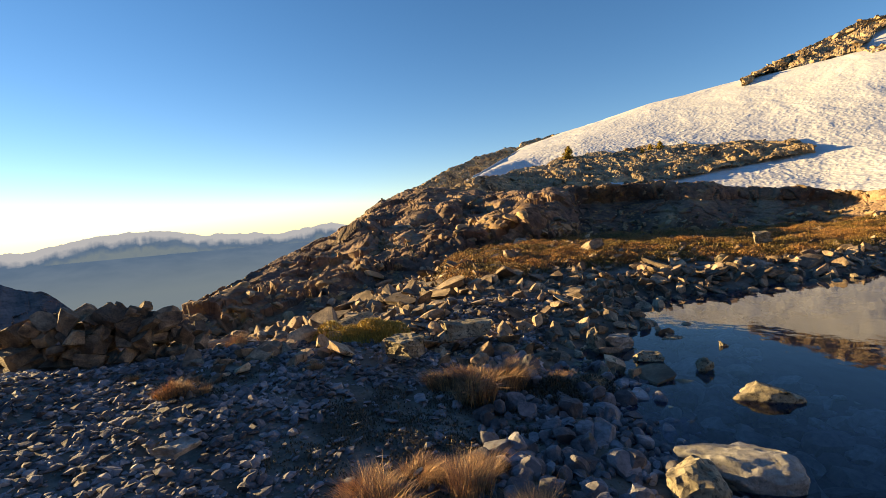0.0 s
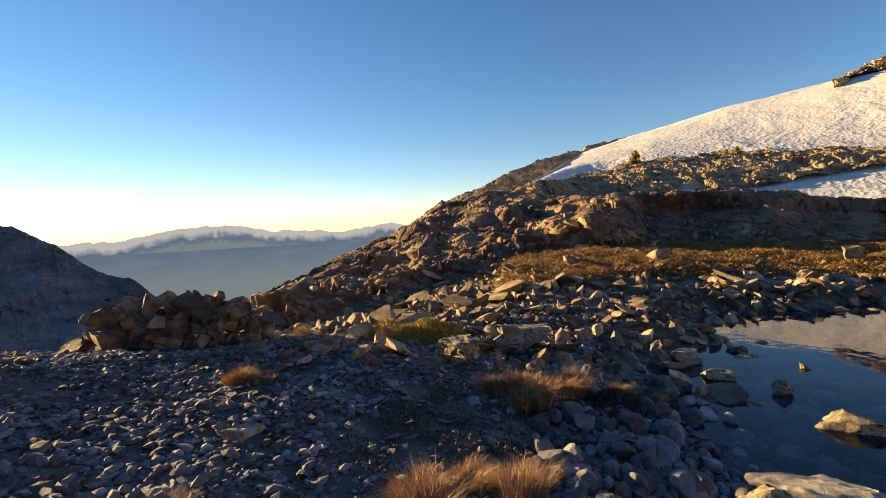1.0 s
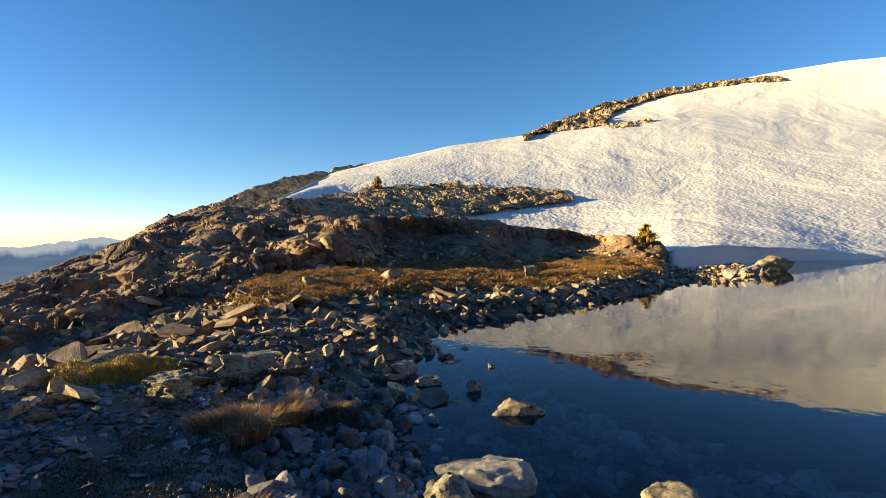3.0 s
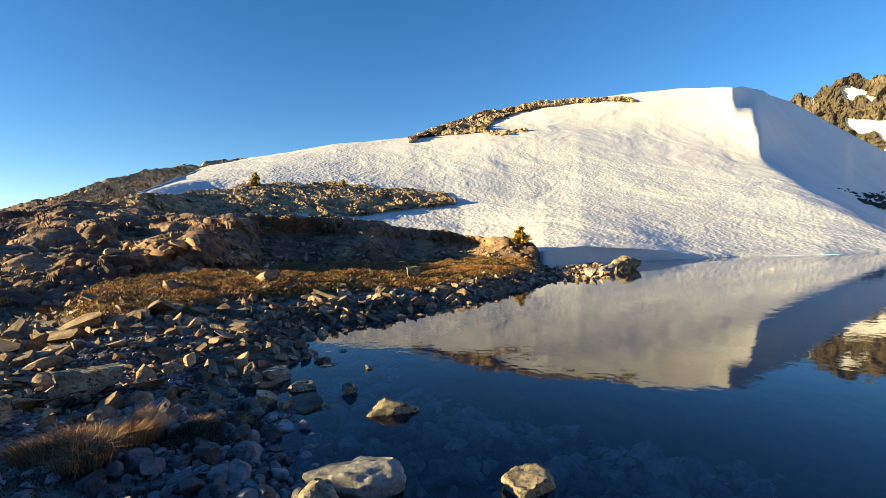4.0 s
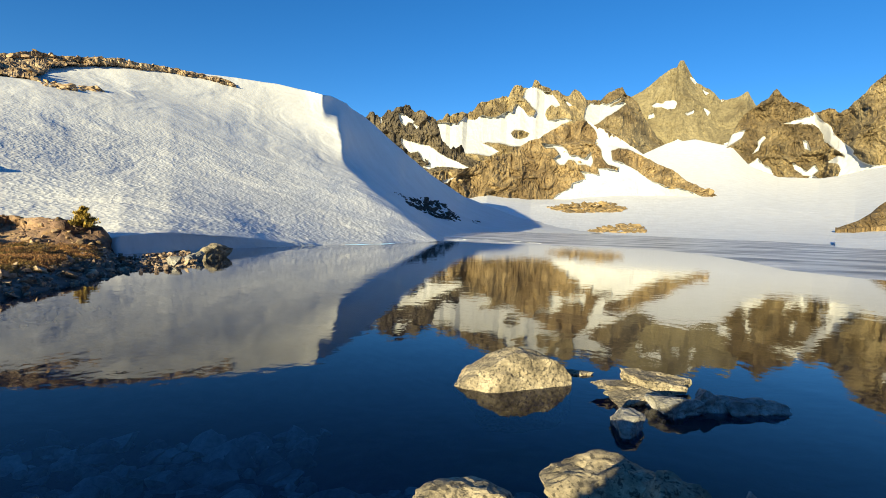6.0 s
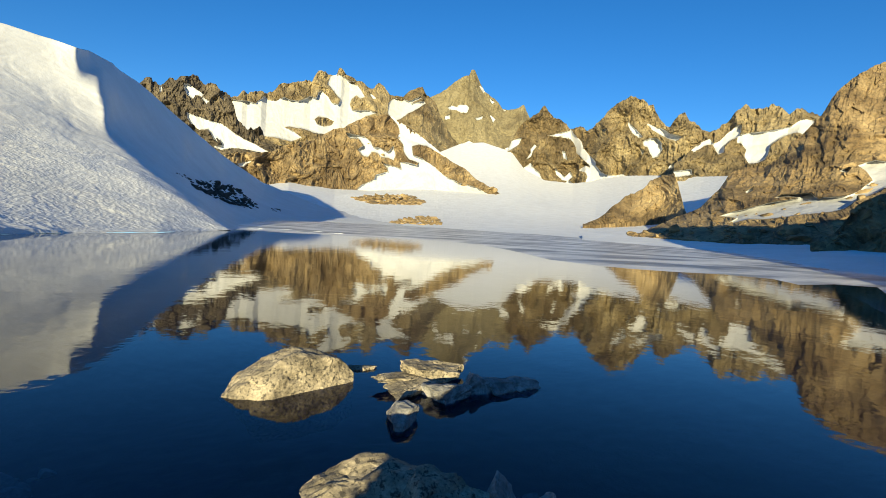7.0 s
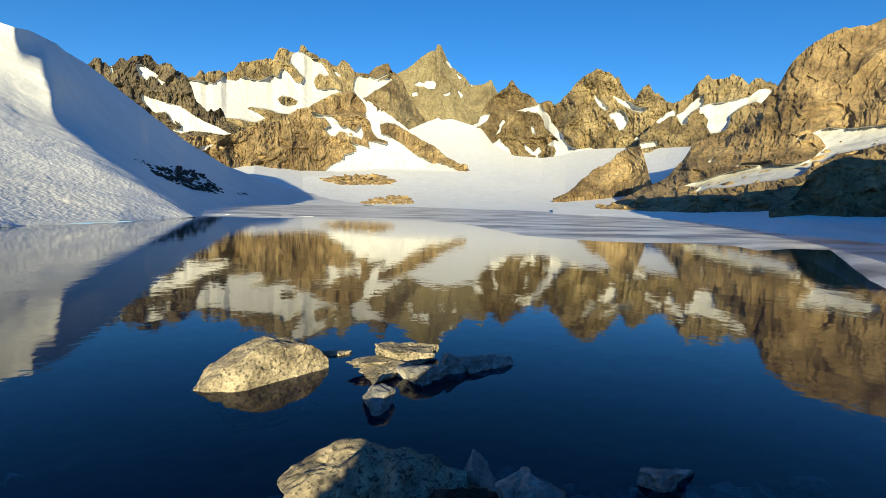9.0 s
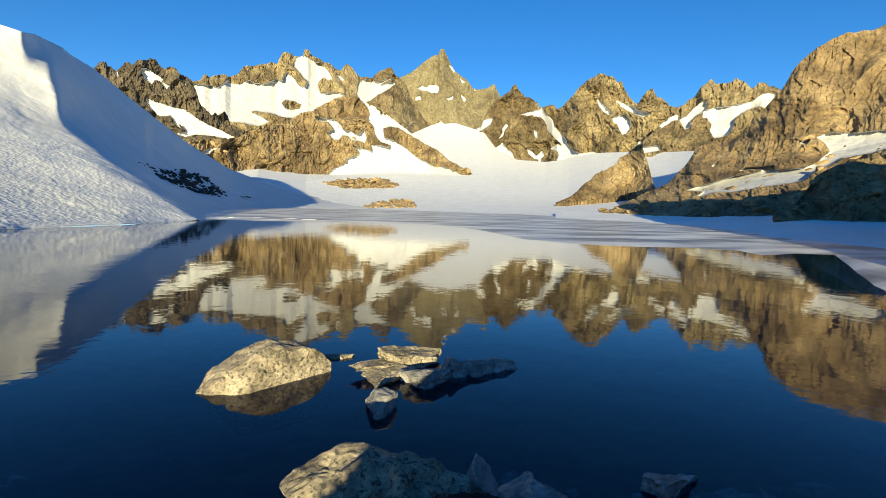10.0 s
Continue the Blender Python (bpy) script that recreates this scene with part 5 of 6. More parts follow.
# cobbles beside the water
pl = in_sector(900, 4, -4, 32, 2.2, 5.0, 0.7)
s = shore_distance(pl[:, 0], pl[:, 1])
pl = pl[(s > -0.5) & (s < 1.1)]
joined_stones("cobbles", "rounded grey cobbles at the water's edge", pl, stone_sizes(len(pl), 4, 0.06, 0.2), 4, M_SCREE, flat=0.62, round_=0.5, subdiv=3)

# single boulders of the field
rng = random.Random(77)
BLOCKS = [shape_mesh("field_boulder", *rock_shape(900 + k, 3, 9, 0.0, 0.06, boxy=k % 3 > 0), M_STONE) for k in range(14)]
placed = 0
while placed < 230:
    a, r = radians(rng.uniform(-24, 44)), rng.uniform(5.2, 15.5)
    x, y = math.sin(a) * r, math.cos(a) * r
    if float(shore_distance(np.array([x]), np.array([y]))[0]) < -0.25:
        continue
    if math.degrees(a) > 18 and r > 12.5:
        continue
    size = (0.16 + 0.5 * rng.random() ** 2.4) * (0.7 if r < 6.2 else 1)
    ob = new("field_boulder", BLOCKS[rng.randrange(len(BLOCKS))])
    h = size * rng.uniform(0.22, 0.5)
    ob.matrix_world = pose(x, y, ground_at(x, y) + h * 0.22, rng.uniform(-35, 35), rng.uniform(-35, 35), rng.uniform(0, 360)) @ Matrix.Diagonal((size * rng.uniform(1.0, 1.7), size * rng.uniform(0.6, 1.0), h, 1))
    tagged(ob, "angular weathered boulder among rubble", "boulder", "boulders of the field")
    placed += 1

# boulders in the lake and at the shore
one_rock("lake_boulder", "domed tan boulder with black lichen standing in the lake", 5.42, -0.57, -0.1, (1.3, 0.75, 0.92), 541, turn=-82, lean=0, mat=M_LAKEROCK, round_=0.93, subdiv=6, planes=16, rough=0.07, smooth=False)
one_rock("lake_stone", "flat sunlit stone tip just above the water", 5.86, -1.37, 0.0, (0.34, 0.16, 0.09), 502, turn=-82, mat=M_LAKEROCK, round_=0.3)
one_rock("layered_slab", "low front layer of the split slab in the lake", 5.02, -1.68, 0.02, (0.55, 0.34, 0.13), 503, turn=-66, lean=-4, tilt=8, mat=M_LAKEROCK, subdiv=5, planes=8, boxy=True)
one_rock("layered_slab", "thin sunlit middle layer of the split slab in the lake", 5.22, -1.74, 0.08, (0.66, 0.3, 0.07), 533, turn=-74, lean=3, tilt=5, mat=M_LAKEROCK, subdiv=5, planes=8, boxy=True)
one_rock("layered_slab", "pointed sunlit upper layer of the split slab in the lake", 5.32, -2.1, 0.1, (0.8, 0.34, 0.16), 537, turn=-78, lean=4, tilt=8, mat=M_LAKEROCK, subdiv=5, planes=9, boxy=True)
one_rock("layered_slab", "cracked grey block with a shaded front in the lake", 4.9, -2.12, 0.01, (0.48, 0.42, 0.26), 504, turn=-70, tilt=-8, mat=M_GREYROCK, subdiv=5, boxy=True)
one_rock("layered_slab", "squared grey block of the split slab in the lake", 4.98, -2.48, 0.03, (0.38, 0.42, 0.28), 534, turn=-84, tilt=-6, lean=4, mat=M_GREYROCK, subdiv=5, boxy=True)
one_rock("layered_slab", "low pointed tail end of the grey slab in the lake", 5.02, -2.88, 0.0, (0.66, 0.36, 0.2), 538, turn=-86, lean=8, mat=M_GREYROCK, subdiv=5, boxy=True)
one_rock("lake_stone", "small rounded grey stone in the lake with a sunlit top", 4.35, -1.5, 0.02, (0.4, 0.32, 0.28), 505, turn=-60, mat=M_GREYROCK, round_=0.4)
one_rock("shore_boulder", "large pitted grey boulder at the shore with lichen", 3.1, -1.0, 0.06, (0.82, 0.55, 0.62), 506, turn=-76, mat=M_LAKEROCK, round_=0.45, subdiv=5, planes=13, smooth=False)
one_rock("shore_boulder", "grey boulder with a sunlit rim at the shore", 2.82, -1.28, 0.1, (0.6, 0.42, 0.54), 507, turn=-64, mat=M_LAKEROCK, round_=0.4, subdiv=5, planes=12, smooth=False)
one_rock("shore_boulder", "smooth blue-grey boulder at the water's edge", 2.55, -1.92, 0.06, (0.62, 0.42, 0.46), 508, turn=-46, lean=14, mat=M_GREYROCK, round_=0.4, subdiv=5, smooth=False)
one_rock("shore_boulder", "dark mossy rock wedged between the shore boulders", 2.6, -1.5, 0.08, (0.66, 0.36, 0.42), 536, turn=-60, mat=M_DARKSTONE, round_=0.3, subdiv=5)
one_rock("shore_boulder", "small pointed grey rock behind the mossy one", 2.86, -1.72, 0.1, (0.24, 0.22, 0.28), 539, turn=-30, mat=M_GREYROCK, round_=0.1, subdiv=4)
one_rock("shore_boulder", "low tan boulder at the water's edge", 2.95, -0.2, 0.0, (0.66, 0.42, 0.26), 509, turn=-82, mat=M_LAKEROCK, round_=0.3, subdiv=5)
one_rock("tilted_slab", "long thin slab leaning out of the water", 2.68, -3.02, -0.01, (0.78, 0.24, 0.18), 510, turn=-62, lean=14, mat=M_GREYROCK, subdiv=5, round_=0.1, boxy=True)
one_rock("shore_boulder", "broad whale-backed boulder at the water's edge", 1.62, 2.86, 0.02, (0.66, 0.44, 0.34), 511, turn=-25, mat=M_GREYROCK, round_=0.8, subdiv=5, planes=12)
one_rock("shore_boulder", "angular boulder with a sunlit edge at the shore", 1.2, 2.62, 0.08, (0.42, 0.34, 0.34), 516, turn=30, mat=M_LAKEROCK, round_=0.4, subdiv=4)
one_rock("lake_boulder", "pitted yellow boulder in the shallows", 2.55, 3.8, 0.0, (0.5, 0.28, 0.26), 512, turn=-30, mat=M_LAKEROCK, round_=0.5)
one_rock("lake_stone", "small pointed stone standing in the shallows", 2.48, 4.52, 0.03, (0.16, 0.13, 0.17), 513, mat=M_LAKEROCK, round_=0.2)
one_rock("lake_stone", "flat sunlit stone in the shallows", 2.15, 4.97, 0.03, (0.32, 0.2, 0.13), 514, turn=-20, mat=M_LAKEROCK, round_=0.2, boxy=True)
one_rock("lake_boulder", "yellow lichened boulder in the shallows", 2.44, 2.08, 0.0, (0.34, 0.28, 0.26), 515, turn=-20, mat=M_LAKEROCK, round_=0.45)
one_rock("standing_stone", "upright sunlit stone at the water's edge", 1.8, 5.52, 0.1, (0.16, 0.13, 0.28), 517, mat=M_LAKEROCK, round_=0.1, boxy=True)
one_rock("shore_boulder", "dark blocky boulder at the water's edge", 2.1, 5.5, 0.08, (0.38, 0.25, 0.2), 518, turn=10, mat=M_GREYROCK, boxy=True)
one_rock("lake_stone", "low flat stone tip in the shallows", 2.8, 5.6, 0.0, (0.3, 0.14, 0.06), 519, turn=-10, mat=M_LAKEROCK)
one_rock("lake_stone", "tiny stone tip in the shallows", 3.1, 5.15, 0.01, (0.1, 0.08, 0.08), 520, mat=M_LAKEROCK)
one_rock("point_boulder", "sunlit boulder at the end of the rocky point", 18.9, 10.7, 0.15, (1.5, 0.9, 0.8), 521, turn=-25, mat=M_LAKEROCK, round_=0.3)
one_rock("point_boulder", "dark boulder on the rocky point", 17.0, 10.4, 0.1, (0.8, 0.6, 0.5), 522, turn=10, mat=M_GREYROCK, round_=0.2)
one_rock("point_boulder", "dark boulder on the rocky point", 15.3, 10.0, 0.1, (0.8, 0.5, 0.45), 523, turn=60, mat=M_GREYROCK, round_=0.2)
one_rock("shore_boulder", "yellow lichened boulder on the far bank", 6.04, 9.3, 0.2, (0.6, 0.5, 0.5), 524, mat=M_LAKEROCK, round_=0.3)
one_rock("shore_boulder", "grey boulder beside the yellow one on the bank", 6.6, 9.3, 0.15, (0.7, 0.5, 0.5), 525, mat=M_GREYROCK, round_=0.3)
one_rock("bank_boulder", "pointed sunlit boulder on the heath", 7.99, 10.95, 0.55, (0.5, 0.32, 0.34), 526, mat=M_LAKEROCK, boxy=True)
one_rock("flat_boulder", "large flat tan boulder in the boulder field", 0.43, 5.35, 0.42, (0.62, 0.4, 0.24), 527, turn=10, tilt=-8, mat=M_LAKEROCK, subdiv=4, boxy=True)
one_rock("flat_boulder", "long tilted tan slab in the boulder field", -0.94, 5.95, 0.42, (0.75, 0.3, 0.22), 528, turn=25, lean=-16, mat=M_LAKEROCK, subdiv=4, boxy=True)
one_rock("block", "squared pale block with one sunlit face", -0.3, 4.66, 0.44, (0.38, 0.3, 0.22), 529, turn=-30, mat=M_LAKEROCK, subdiv=4, category="boulder", boxy=True)
one_rock("flat_stone", "pale flat stone on the scree", -1.38, 2.62, 0.6, (0.24, 0.13, 0.08), 530, turn=20, mat=M_GREYROCK, subdiv=3)

# drift ice
FLOES = [(50.64, 2.53), (52.92, 1.34), (55.71, -0.45), (49.62, -1.87), (53.79, -3.79), (51.12, -5.27)]
for k, (x, y) in enumerate(FLOES):
    far_off = math.hypot(x, y)
    one_rock("ice_floe", "white snow-covered ice floe at the edge of the ice", x, y, 0.04, (0.03 * far_off, 0.018 * far_off, 0.05 + 0.001 * far_off), 560 + k, turn=-100 + 37 * k, mat=M_FLATSNOW, round_=0.1, subdiv=3, boxy=True, group="ice floes along the ice edge", category="ice floe")


# ---- stones lying on slopes ----
def slope_rocks(name, label, surface, count, seed, lo, hi, mat, parent=None, poly=None, single=0, flat=0.7, rows=(0.0, 1.0), az=None, own=""):
    """Rocks half sunk in a slope: some as objects of their own, the rest joined."""
    rng = random.Random(seed)
    nv, nu = surface.P.shape[:2]
    lib = [rock_shape(seed * 50 + k, 2, 7, 0.0, 0.07) for k in range(12)]
    meshes = [shape_mesh(name, v, f, mat) for v, f in lib] if single else []
    V, F, base, done = [], [], 0, 0
    root, home = None, Vector((0, 0, 0))
    while done < count:
        if poly:
            a = rng.uniform(min(q[0] for q in poly), max(q[0] for q in poly))
            e = rng.uniform(min(q[1] for q in poly), max(q[1] for q in poly))
            if float(inside(np.array([[a]]), np.array([[e]]), poly)[0, 0]) < 0.5:
                done += 0.02
                continue
            p = surface.at(a, e)
        else:
            c = rng.randrange(nu)
            if az and not az[0] <= surface.A[c] <= az[1]:
                continue
            p = surface.P[int(nv * rng.uniform(*rows)) % nv, c]
        size = lo * (hi / lo) ** (rng.random() ** 2)
        k = rng.randrange(12)
        m = pose(*p, rng.uniform(-30, 30), rng.uniform(-30, 30), rng.uniform(0, 360)) @ Matrix.Diagonal((size * rng.uniform(0.9, 1.5), size * rng.uniform(0.6, 1), size * flat * rng.uniform(0.6, 1.2), 1))
        if root is None and own:
            root = tagged(new(own), label, "rocks")
            root.matrix_world = pose(*p)
            parent, home = root, Vector(p)
        if done < single:
            ob = new(name, meshes[k])
            ob.parent = parent
            ob.matrix_basis = Matrix.Translation(-home) @ m
        else:
            mm = np.array(m)
            v, f = lib[k]
            V.append(v @ mm[:3, :3].T + mm[:3, 3] - np.array(home))
            F.append(np.array(f) + base)
            base += len(v)
        done += 1
    if V:
        ob = mesh_object(name if not single else "rubble", np.vstack(V), np.vstack(F).tolist(), mat, parent)
        tagged(ob, label, "" if parent else "rocks", kind="stuff" if parent else "")
        return ob


slope_rocks("block", "angular rubble lying on the slope", HILL, 1000, 61, 0.06, 0.38, M_SLOPEROCK, hillside, single=200, rows=(0.0, 0.4))
slope_rocks("ledge_rubble", "broken rock on the upper ledges", HILL, 420, 60, 0.06, 0.3, M_SLOPEROCK, hillside, rows=(0.4, 1.0))
slope_rocks("block", "sunlit rubble on the outcrop", ISLE, 650, 62, 0.1, 0.5, M_SLOPEROCK, isle, single=110)
slope_rocks("block", "sunlit rubble on the ridge", BACK, 350, 63, 0.2, 0.9, M_SLOPEROCK, back_ridge, single=60)
slope_rocks("block", "sunlit rubble on the hilltop", CAP, 500, 71, 0.2, 0.9, M_SLOPEROCK, cap, single=40)
slope_rocks("block", "fallen blocks on the shaded outcrop", SLOPES["shaded_outcrop"], 90, 81, 0.5, 2.6, M_NEARMT, shaded_outcrop, single=90, rows=(0.0, 0.9))
slope_rocks("block", "fallen blocks on the hill", SLOPES["east_hill"], 160, 82, 0.8, 4.0, M_NEARMT, east_hill, single=160, rows=(0.0, 0.4))
slope_rocks("block", "crags on the knoll", SLOPES["brown_knoll"], 60, 83, 2.5, 9.0, M_KNOLL, brown_knoll, single=60, rows=(0.35, 0.95))
slope_rocks("rock", "near-black rocks poking through the shaded snow", SNOW, 330, 64, 0.5, 2.2, M_DARKSTONE, poly=[(80.3, 2.9), (82.9, 3.1),
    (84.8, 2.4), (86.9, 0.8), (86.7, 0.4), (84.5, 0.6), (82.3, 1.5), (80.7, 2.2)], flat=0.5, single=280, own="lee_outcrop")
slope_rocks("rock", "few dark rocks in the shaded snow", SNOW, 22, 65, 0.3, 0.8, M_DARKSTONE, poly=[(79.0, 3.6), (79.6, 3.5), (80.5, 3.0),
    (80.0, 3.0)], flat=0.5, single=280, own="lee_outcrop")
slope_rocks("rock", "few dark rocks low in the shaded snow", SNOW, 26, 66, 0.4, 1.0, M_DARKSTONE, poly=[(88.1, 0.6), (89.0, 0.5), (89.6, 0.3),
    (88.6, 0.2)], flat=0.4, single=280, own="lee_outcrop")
slope_rocks("rock", "thin band of brown rock in the snow", SNOW, 70, 67, 0.4, 1.3, M_SLOPEROCK, poly=[(44.6, 11.6), (46.7, 11.5), (50.4, 11.7),
    (50.1, 11.4), (47.8, 11.1), (45.8, 11.1)], flat=0.5, single=280, own="summit_scar")
slope_rocks("rock", "low brown rock island in the snow basin", BASIN, 420, 68, 3.0, 9.0, M_NEARMT, poly=[(96.9, 2.3), (99.1, 2.7), (101.6, 2.9),
    (102.9, 3.2), (105.5, 2.5), (104.9, 2.0), (99.1, 1.8)], flat=0.3, single=280, own="bare_patch")
slope_rocks("rock", "small brown rock island at the frozen shore", BASIN, 200, 69, 1.2, 5.0, M_NEARMT, poly=[(100.9, -0.3), (103.0, 0.2),
    (105.0, 0.6), (105.9, 0.8), (108.0, -0.1), (105.6, -0.3)], flat=0.45, single=280, own="bare_patch")


# ---- stone windbreak ----
def windbreak():
    """A low dry-stone wall of stacked field stones."""
    root = tagged(new("stone_windbreak"), "low curved windbreak wall of stacked grey field stones", "stone wall")
    rng = random.Random(8)
    meshes = [shape_mesh("stone", *rock_shape(700 + k, 3, 9, 0.0, 0.07, boxy=True), M_STONE) for k in range(10)]
    line = [(-4.35, 5.3), (-3.9, 5.15), (-3.4, 5.05), (-2.95, 5.1), (-2.7, 5.2), (-2.5, 5.4)]
    for course in range(4):
        t = rng.uniform(0, 0.1)
        while t < len(line) - 1.01:
            k = int(t)
            f = t - k
            x = line[k][0] * (1 - f) + line[k + 1][0] * f
            y = line[k][1] * (1 - f) + line[k + 1][1] * f
            size = rng.uniform(0.15, 0.36)
            ridge = 0.46 * math.exp(-((t - 2.2) / 1.9) ** 2) + 0.1
            z = course * 0.13
            if z < ridge:
                for row in (-0.12, 0.14):
                    ob = new("stone", meshes[rng.randrange(10)])
                    ob.parent = root
                    ob.matrix_world = pose(x + rng.uniform(-0.05, 0.05), y + row * (1 - 0.15 * course) + rng.uniform(-0.06, 0.06), ground_at(x, y) + 0.1 + z, rng.uniform(-42, 42), rng.uniform(-42, 42), rng.uniform(0, 360)) @ Matrix.Diagonal((size * 1.35, size * 0.95, size * rng.uniform(0.7, 1.0), 1))
            t += size / 0.62
    return root


windbreak()


# ---- plants ----
def blade_material(name, low, high, mixed, patch=None):
    m, n, l, p = material(name, 0.7)
    rnd = n.new("ShaderNodeNewGeometry").outputs["Random Per Island"]
    col = ramp(n, l, rnd, [(0.0, low), (0.5, mixed), (1.0, high)]).outputs["Color"]
    if patch:
        k = ramp(n, l, tex_noise(n, l, 1.1, 5).outputs["Fac"], [(0.44, (0, 0, 0)), (0.58, (1, 1, 1))])
        col = mix(n, l, k.outputs["Color"], col, mix(n, l, 1.0, col, patch, "MULTIPLY"))
    l.new(col, p.inputs["Base Color"])
    return m


M_DRY = blade_material("dry_grass", (0.15, 0.095, 0.07), (0.72, 0.42, 0.19), (0.34, 0.2, 0.12))
M_HEATH = blade_material("heath", (0.11, 0.06, 0.028), (0.58, 0.31, 0.095), (0.33, 0.155, 0.05), (0.45, 0.6, 0.42))
M_MOSS = blade_material("moss", (0.24, 0.16, 0.03), (0.6, 0.42, 0.1), (0.42, 0.29, 0.06))
M_DARKHEATH = blade_material("dark_heather", (0.02, 0.015, 0.01), (0.1, 0.07, 0.032), (0.05, 0.035, 0.02))
M_NEEDLE = blade_material("conifer_needles", (0.14, 0.11, 0.02), (0.6, 0.42, 0.07), (0.36, 0.26, 0.045))
M_BARK = rock_material("bark", 0.1, (0.05, 0.035, 0.025), (0.12, 0.085, 0.06), (0.18, 0.13, 0.09))


def blades(rng, roots, length, spread, width, lean=(0, 0)):
    """Bent tapering blades from an array of root places. Returns points and faces."""
    n = len(roots)
    a = rng.uniform(0, 6.283, n)
    L = length * rng.uniform(0.55, 1.15, n)
    out = spread * rng.uniform(0.1, 1.0, n)
    dx, dy = np.cos(a) * out + lean[0], np.sin(a) * out + lean[1]
    side = np.stack([-np.sin(a), np.cos(a), 0 * a], -1) * (width * 0.5)
    mid = roots + np.stack([dx * L * 0.35, dy * L * 0.35, L * 0.6], -1)
    tip = roots + np.stack([dx * L, dy * L, L * np.clip(1.0 - out * 0.35, 0.3, 1)], -1)
    V = np.stack([roots - side, roots + side, mid - side * 0.8, mid + side * 0.8, tip], 1).reshape(-1, 3)
    k = np.arange(n)[:, None] * 5
    tri = np.concatenate([k + np.array([0, 1, 3]), k + np.array([0, 3, 2]), k + np.array([2, 3, 4])], 1).reshape(-1, 3)
    return V, tri


def tuft_mesh(name, seed, count, radius, length, spread, width, mat):
    """A tussock: strands in a few leaning bunches, of uneven length."""
    rng = np.random.RandomState(seed)
    V, T, base = [], [], 0
    for k in range(7):
        n = count // 7
        a0, r0 = rng.uniform(0, 6.283), radius * math.sqrt(rng.uniform(0, 1))
        a, r = rng.uniform(0, 6.283, n), radius * 0.55 * np.sqrt(rng.uniform(0, 1, n))
        roots = np.stack([math.cos(a0) * r0 + np.cos(a) * r, math.sin(a0) * r0 + np.sin(a) * r, 0 * a], -1)
        lean = (math.cos(a0) * 0.55 * r0 / radius + rng.normal(0, 0.15), math.sin(a0) * 0.55 * r0 / radius + rng.normal(0, 0.15))
        v, t = blades(rng, roots, length * rng.uniform(0.65, 1.25), spread, width, lean)
        V.append(v)
        T.append(t + base)
        base += len(v)
    return shape_mesh(name, np.vstack(V), np.vstack(T).tolist(), mat)


TUFTS = [tuft_mesh("grass_tuft", 300 + k, 2100, 0.12, 0.17, 0.7, 0.0026, M_DRY) for k in range(5)]
rng = random.Random(5)
TUFT_SPOTS = [(0.3, 4.12, 1.9), (0.1, 4.2, 1.4), (0.5, 4.25, 1.3), (0.72, 4.4, 0.8),
    (-0.42, 2.5, 1.15), (-0.5, 2.74, 0.8), (-0.02, 2.62, 1.1), (0.08, 2.28, 1.0), (-0.2, 2.3, 0.85), (-0.24, 2.84, 0.8),
    (0.3, 2.42, 0.85), (-0.55, 2.2, 0.9), (0.16, 2.88, 0.7), (-0.33, 2.12, 0.8),
    (-1.03, 2.12, 0.8), (-0.93, 2.2, 0.5), (-2.05, 3.95, 0.9), (-1.88, 4.02, 0.7), (-2.2, 5.65, 0.9), (1.22, 4.25, 0.8),
    (-1.6, 2.35, 0.5), (-2.6, 4.4, 0.5), (-1.1, 4.5, 0.5), (0.95, 4.3, 0.7)]
for x, y, k in TUFT_SPOTS:
    ob = new("grass_tuft", TUFTS[rng.randrange(5)])
    ob.matrix_world = pose(x, y, ground_at(x, y) - 0.01, 0, 0, rng.uniform(0, 360)) @ Matrix.Diagonal((k, k, k * rng.uniform(0.75, 1.05), 1))
    tagged(ob, "dry orange-brown grass tuft on dark soil", "grass tuft", "grass tufts by the shore")


def mat_of_blades(name, label, places, seed, per, radius, length, width, mat, category, spread=0.8, bulge=0.9):
    rng = np.random.RandomState(seed)
    n = len(places) * per
    a, r = rng.uniform(0, 6.283, n), radius * np.sqrt(rng.uniform(0, 1, n))
    xy = np.repeat(places, per, 0) + np.stack([np.cos(a) * r, np.sin(a) * r], -1)
    z = ground_z(xy[:, 0], xy[:, 1]) - 0.005
    dome = np.repeat(rng.uniform(0.3, 1.3, len(places)), per) * length * bulge * (1 - (r / radius) ** 2)
    V, T = blades(rng, np.concatenate([xy, (z + dome)[:, None]], 1), length, spread, width)
    ob = mesh_object(name, V, T.tolist(), mat)
    return tagged(ob, label, category, kind="stuff")


# heath along the foot of the hillside
pl = in_sector(3000, 31, 3, 50, 7, 25, 0.8)
az_, r_ = np.degrees(np.arctan2(pl[:, 0], pl[:, 1])), np.hypot(pl[:, 0], pl[:, 1])
foot = np.interp(az_, [q[0] for q in HILL_BASE], [q[2] for q in HILL_BASE])
s = shore_distance(pl[:, 0], pl[:, 1])
pl = pl[(r_ > foot * 0.62) & (r_ < foot + 1.2) & (s > 0.9)]
mat_of_blades("heath", "low rust and olive heath along the bank", pl, 31, 300, 0.36, 0.045, 0.013, M_HEATH, "heath", spread=2.2, bulge=3.6)
mat_of_blades("moss_cushion", "olive moss and heather cushion by the slab", np.array([(-0.8 + 0.1 * i, 5.5 + 0.05 * (i % 3)) for i in range(-3, 5)]), 32, 1500, 0.22, 0.05, 0.005, M_MOSS, "moss", spread=1.3, bulge=4.0)
pl = in_sector(2600, 33, -55, 17, 1.6, 6.5, 0.7)
s = shore_distance(pl[:, 0], pl[:, 1])
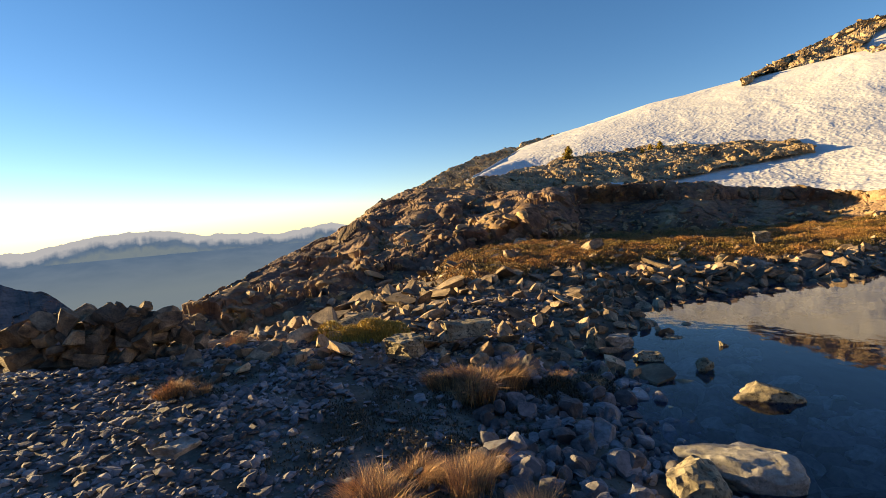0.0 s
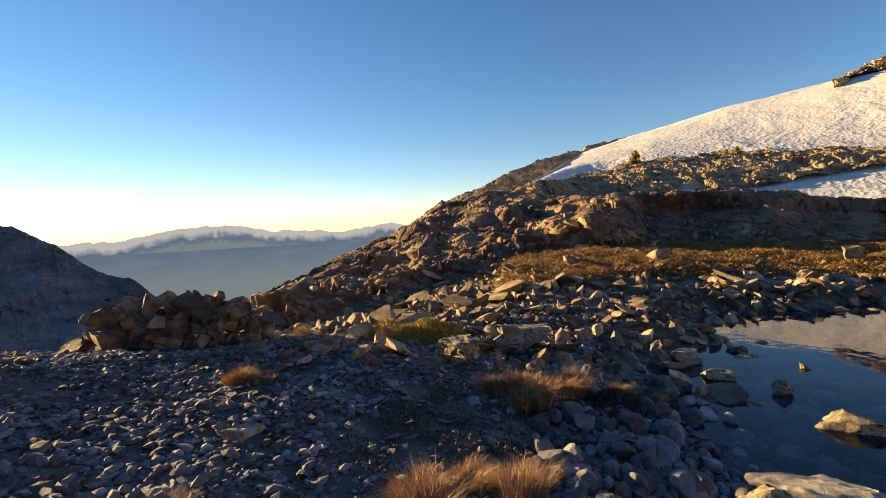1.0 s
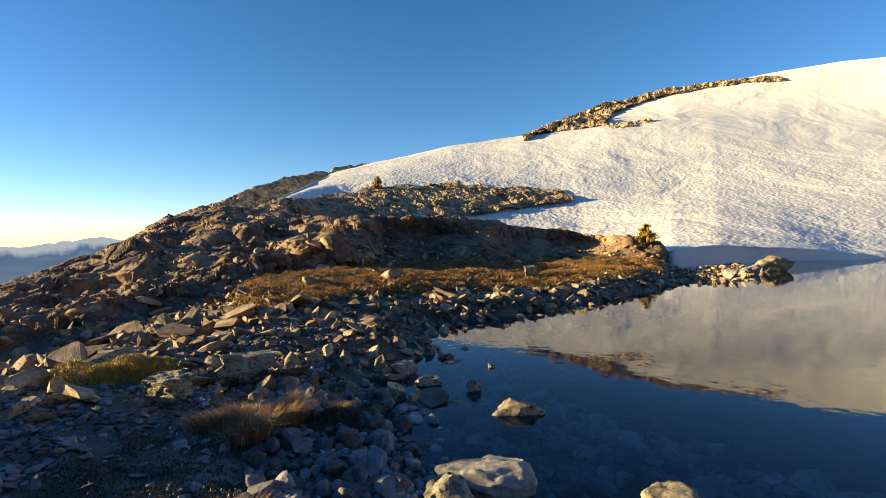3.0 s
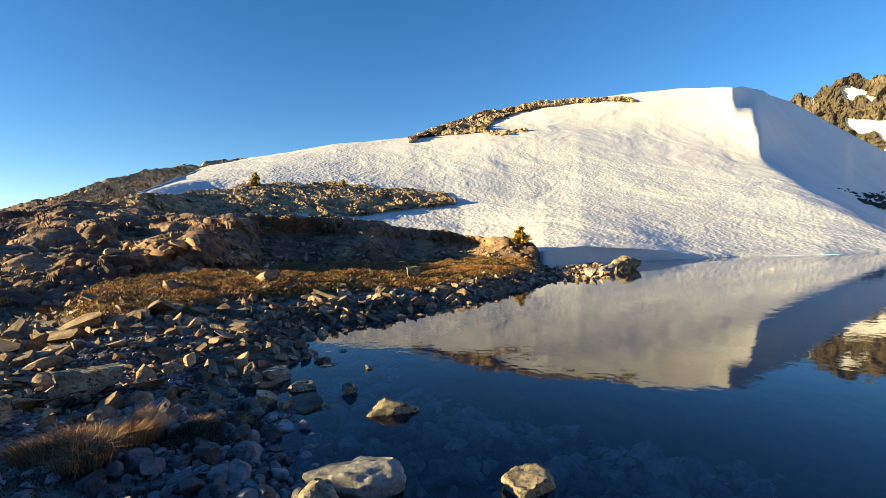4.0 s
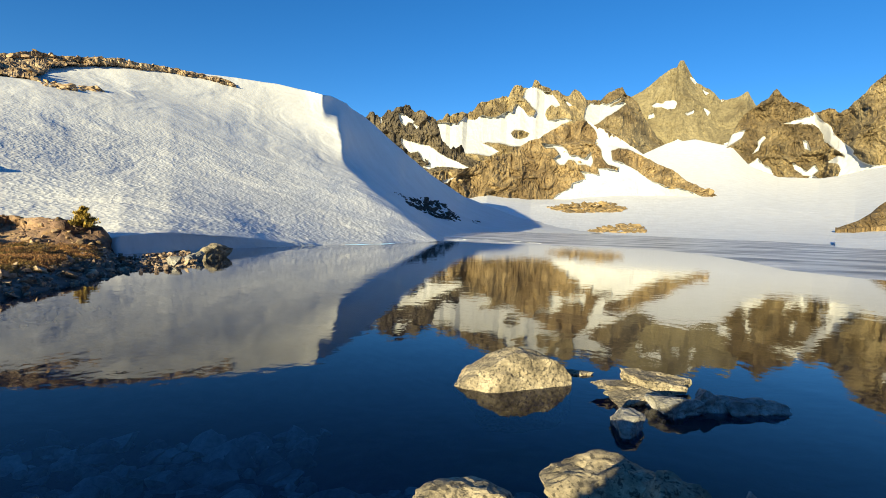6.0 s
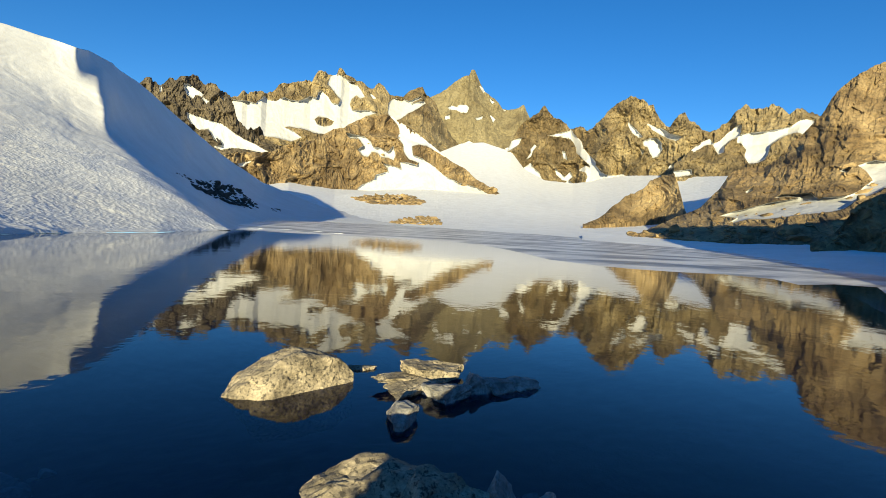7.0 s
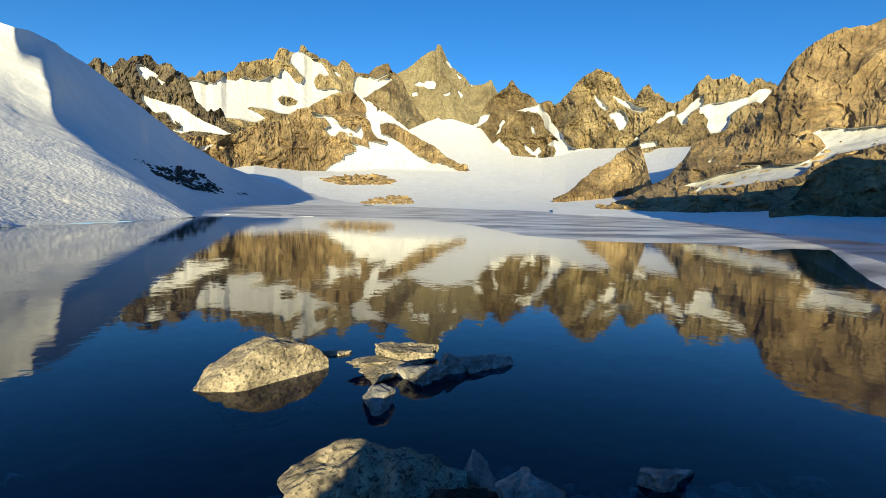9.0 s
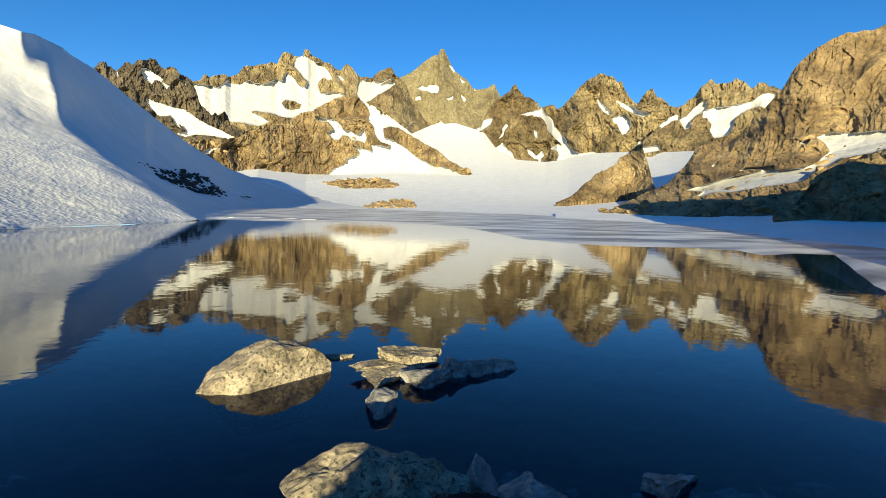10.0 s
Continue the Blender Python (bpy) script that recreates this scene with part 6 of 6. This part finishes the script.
pl = pl[(s > 0.3) & (soil_patch(pl) > 0.05)][:170]
mat_of_blades("dark_heather", "dark low heather on peaty soil", pl, 33, 70, 0.13, 0.022, 0.009, M_DARKHEATH, "heather", spread=1.6)
mat_of_blades("dark_heather", "dark heather clump at the waterside", np.array([(1.2, 4.2), (1.0, 4.15), (0.85, 4.05), (1.35, 4.3),
    (1.05, 4.0)]), 34, 700, 0.22, 0.05, 0.008, M_DARKHEATH, "heather", spread=1.6, bulge=2.0)


def conifer(name, label, place, height, seed, wide=0.42):
    """A small bushy conifer: trunk, limbs and needles."""
    root = tagged(new(name), label, "tree")
    root.matrix_world = pose(*place)
    rng = np.random.RandomState(seed)
    n = 8
    V, F = [], []
    for k in range(n):
        f = k / (n - 1)
        for j in range(6):
            a = j * math.pi / 3
            r = height * 0.035 * (1 - f) + 0.004
            V.append((math.cos(a) * r, math.sin(a) * r, height * 0.95 * f))
    for k in range(n - 1):
        for j in range(6):
            F.append((k * 6 + j, k * 6 + (j + 1) % 6, k * 6 + 6 + (j + 1) % 6, k * 6 + 6 + j))
    mesh_object("trunk", V, F, M_BARK, root)
    roots, limbs, lf = [], [], []
    for k in range(90):
        f = rng.uniform(0.0, 0.97) ** 1.2
        a = rng.uniform(0, 6.283)
        reach = height * (wide * (1 - f) ** 0.8 + 0.05) * rng.uniform(0.6, 1.15)
        rise = rng.uniform(0.1, 0.5)
        b = np.array((0, 0, height * 0.92 * f))
        d = np.array((math.cos(a), math.sin(a), rise)) * reach
        m = len(limbs)
        for w, q in ((0.012, b), (0.003, b + d)):
            for j in range(3):
                t = j * 2.094
                limbs.append(q + np.array((math.cos(t), math.sin(t), 0.5 * math.sin(t))) * w * height)
        lf += [(m + j, m + (j + 1) % 3, m + 3 + (j + 1) % 3, m + 3 + j) for j in range(3)]
        for _ in range(60):
            roots.append(b + d * rng.uniform(0.2, 1.02) + rng.normal(0, 0.018 * height, 3))
    mesh_object("limbs", limbs, lf, M_BARK, root)
    V, T = blades(rng, np.array(roots), height * 0.13, 1.2, height * 0.026)
    mesh_object("crown", V, T.tolist(), M_NEEDLE, root)
    return root


p = ISLE.at(18.8, 5.3)
conifer("small_conifer", "small dark green conifer on the rock edge by the snow", (p[0], p[1], p[2] - 0.1), 1.15, 91)
p = HILL.at(48.9, -1.3)
conifer("small_conifer", "bushy golden-green conifer at the end of the ledge", (p[0], p[1], p[2] - 0.12), 0.85, 92, 0.6)
for az_, el_, h in ((27.4, 5.3, 0.55), (28.3, 5.2, 0.7), (26.6, 5.0, 0.45)):
    p = ISLE.at(az_, el_)
    conifer("dwarf_shrub", "low rust-coloured shrub on the outcrop", (p[0], p[1], p[2] - 0.08), h, int(az_ * 10))
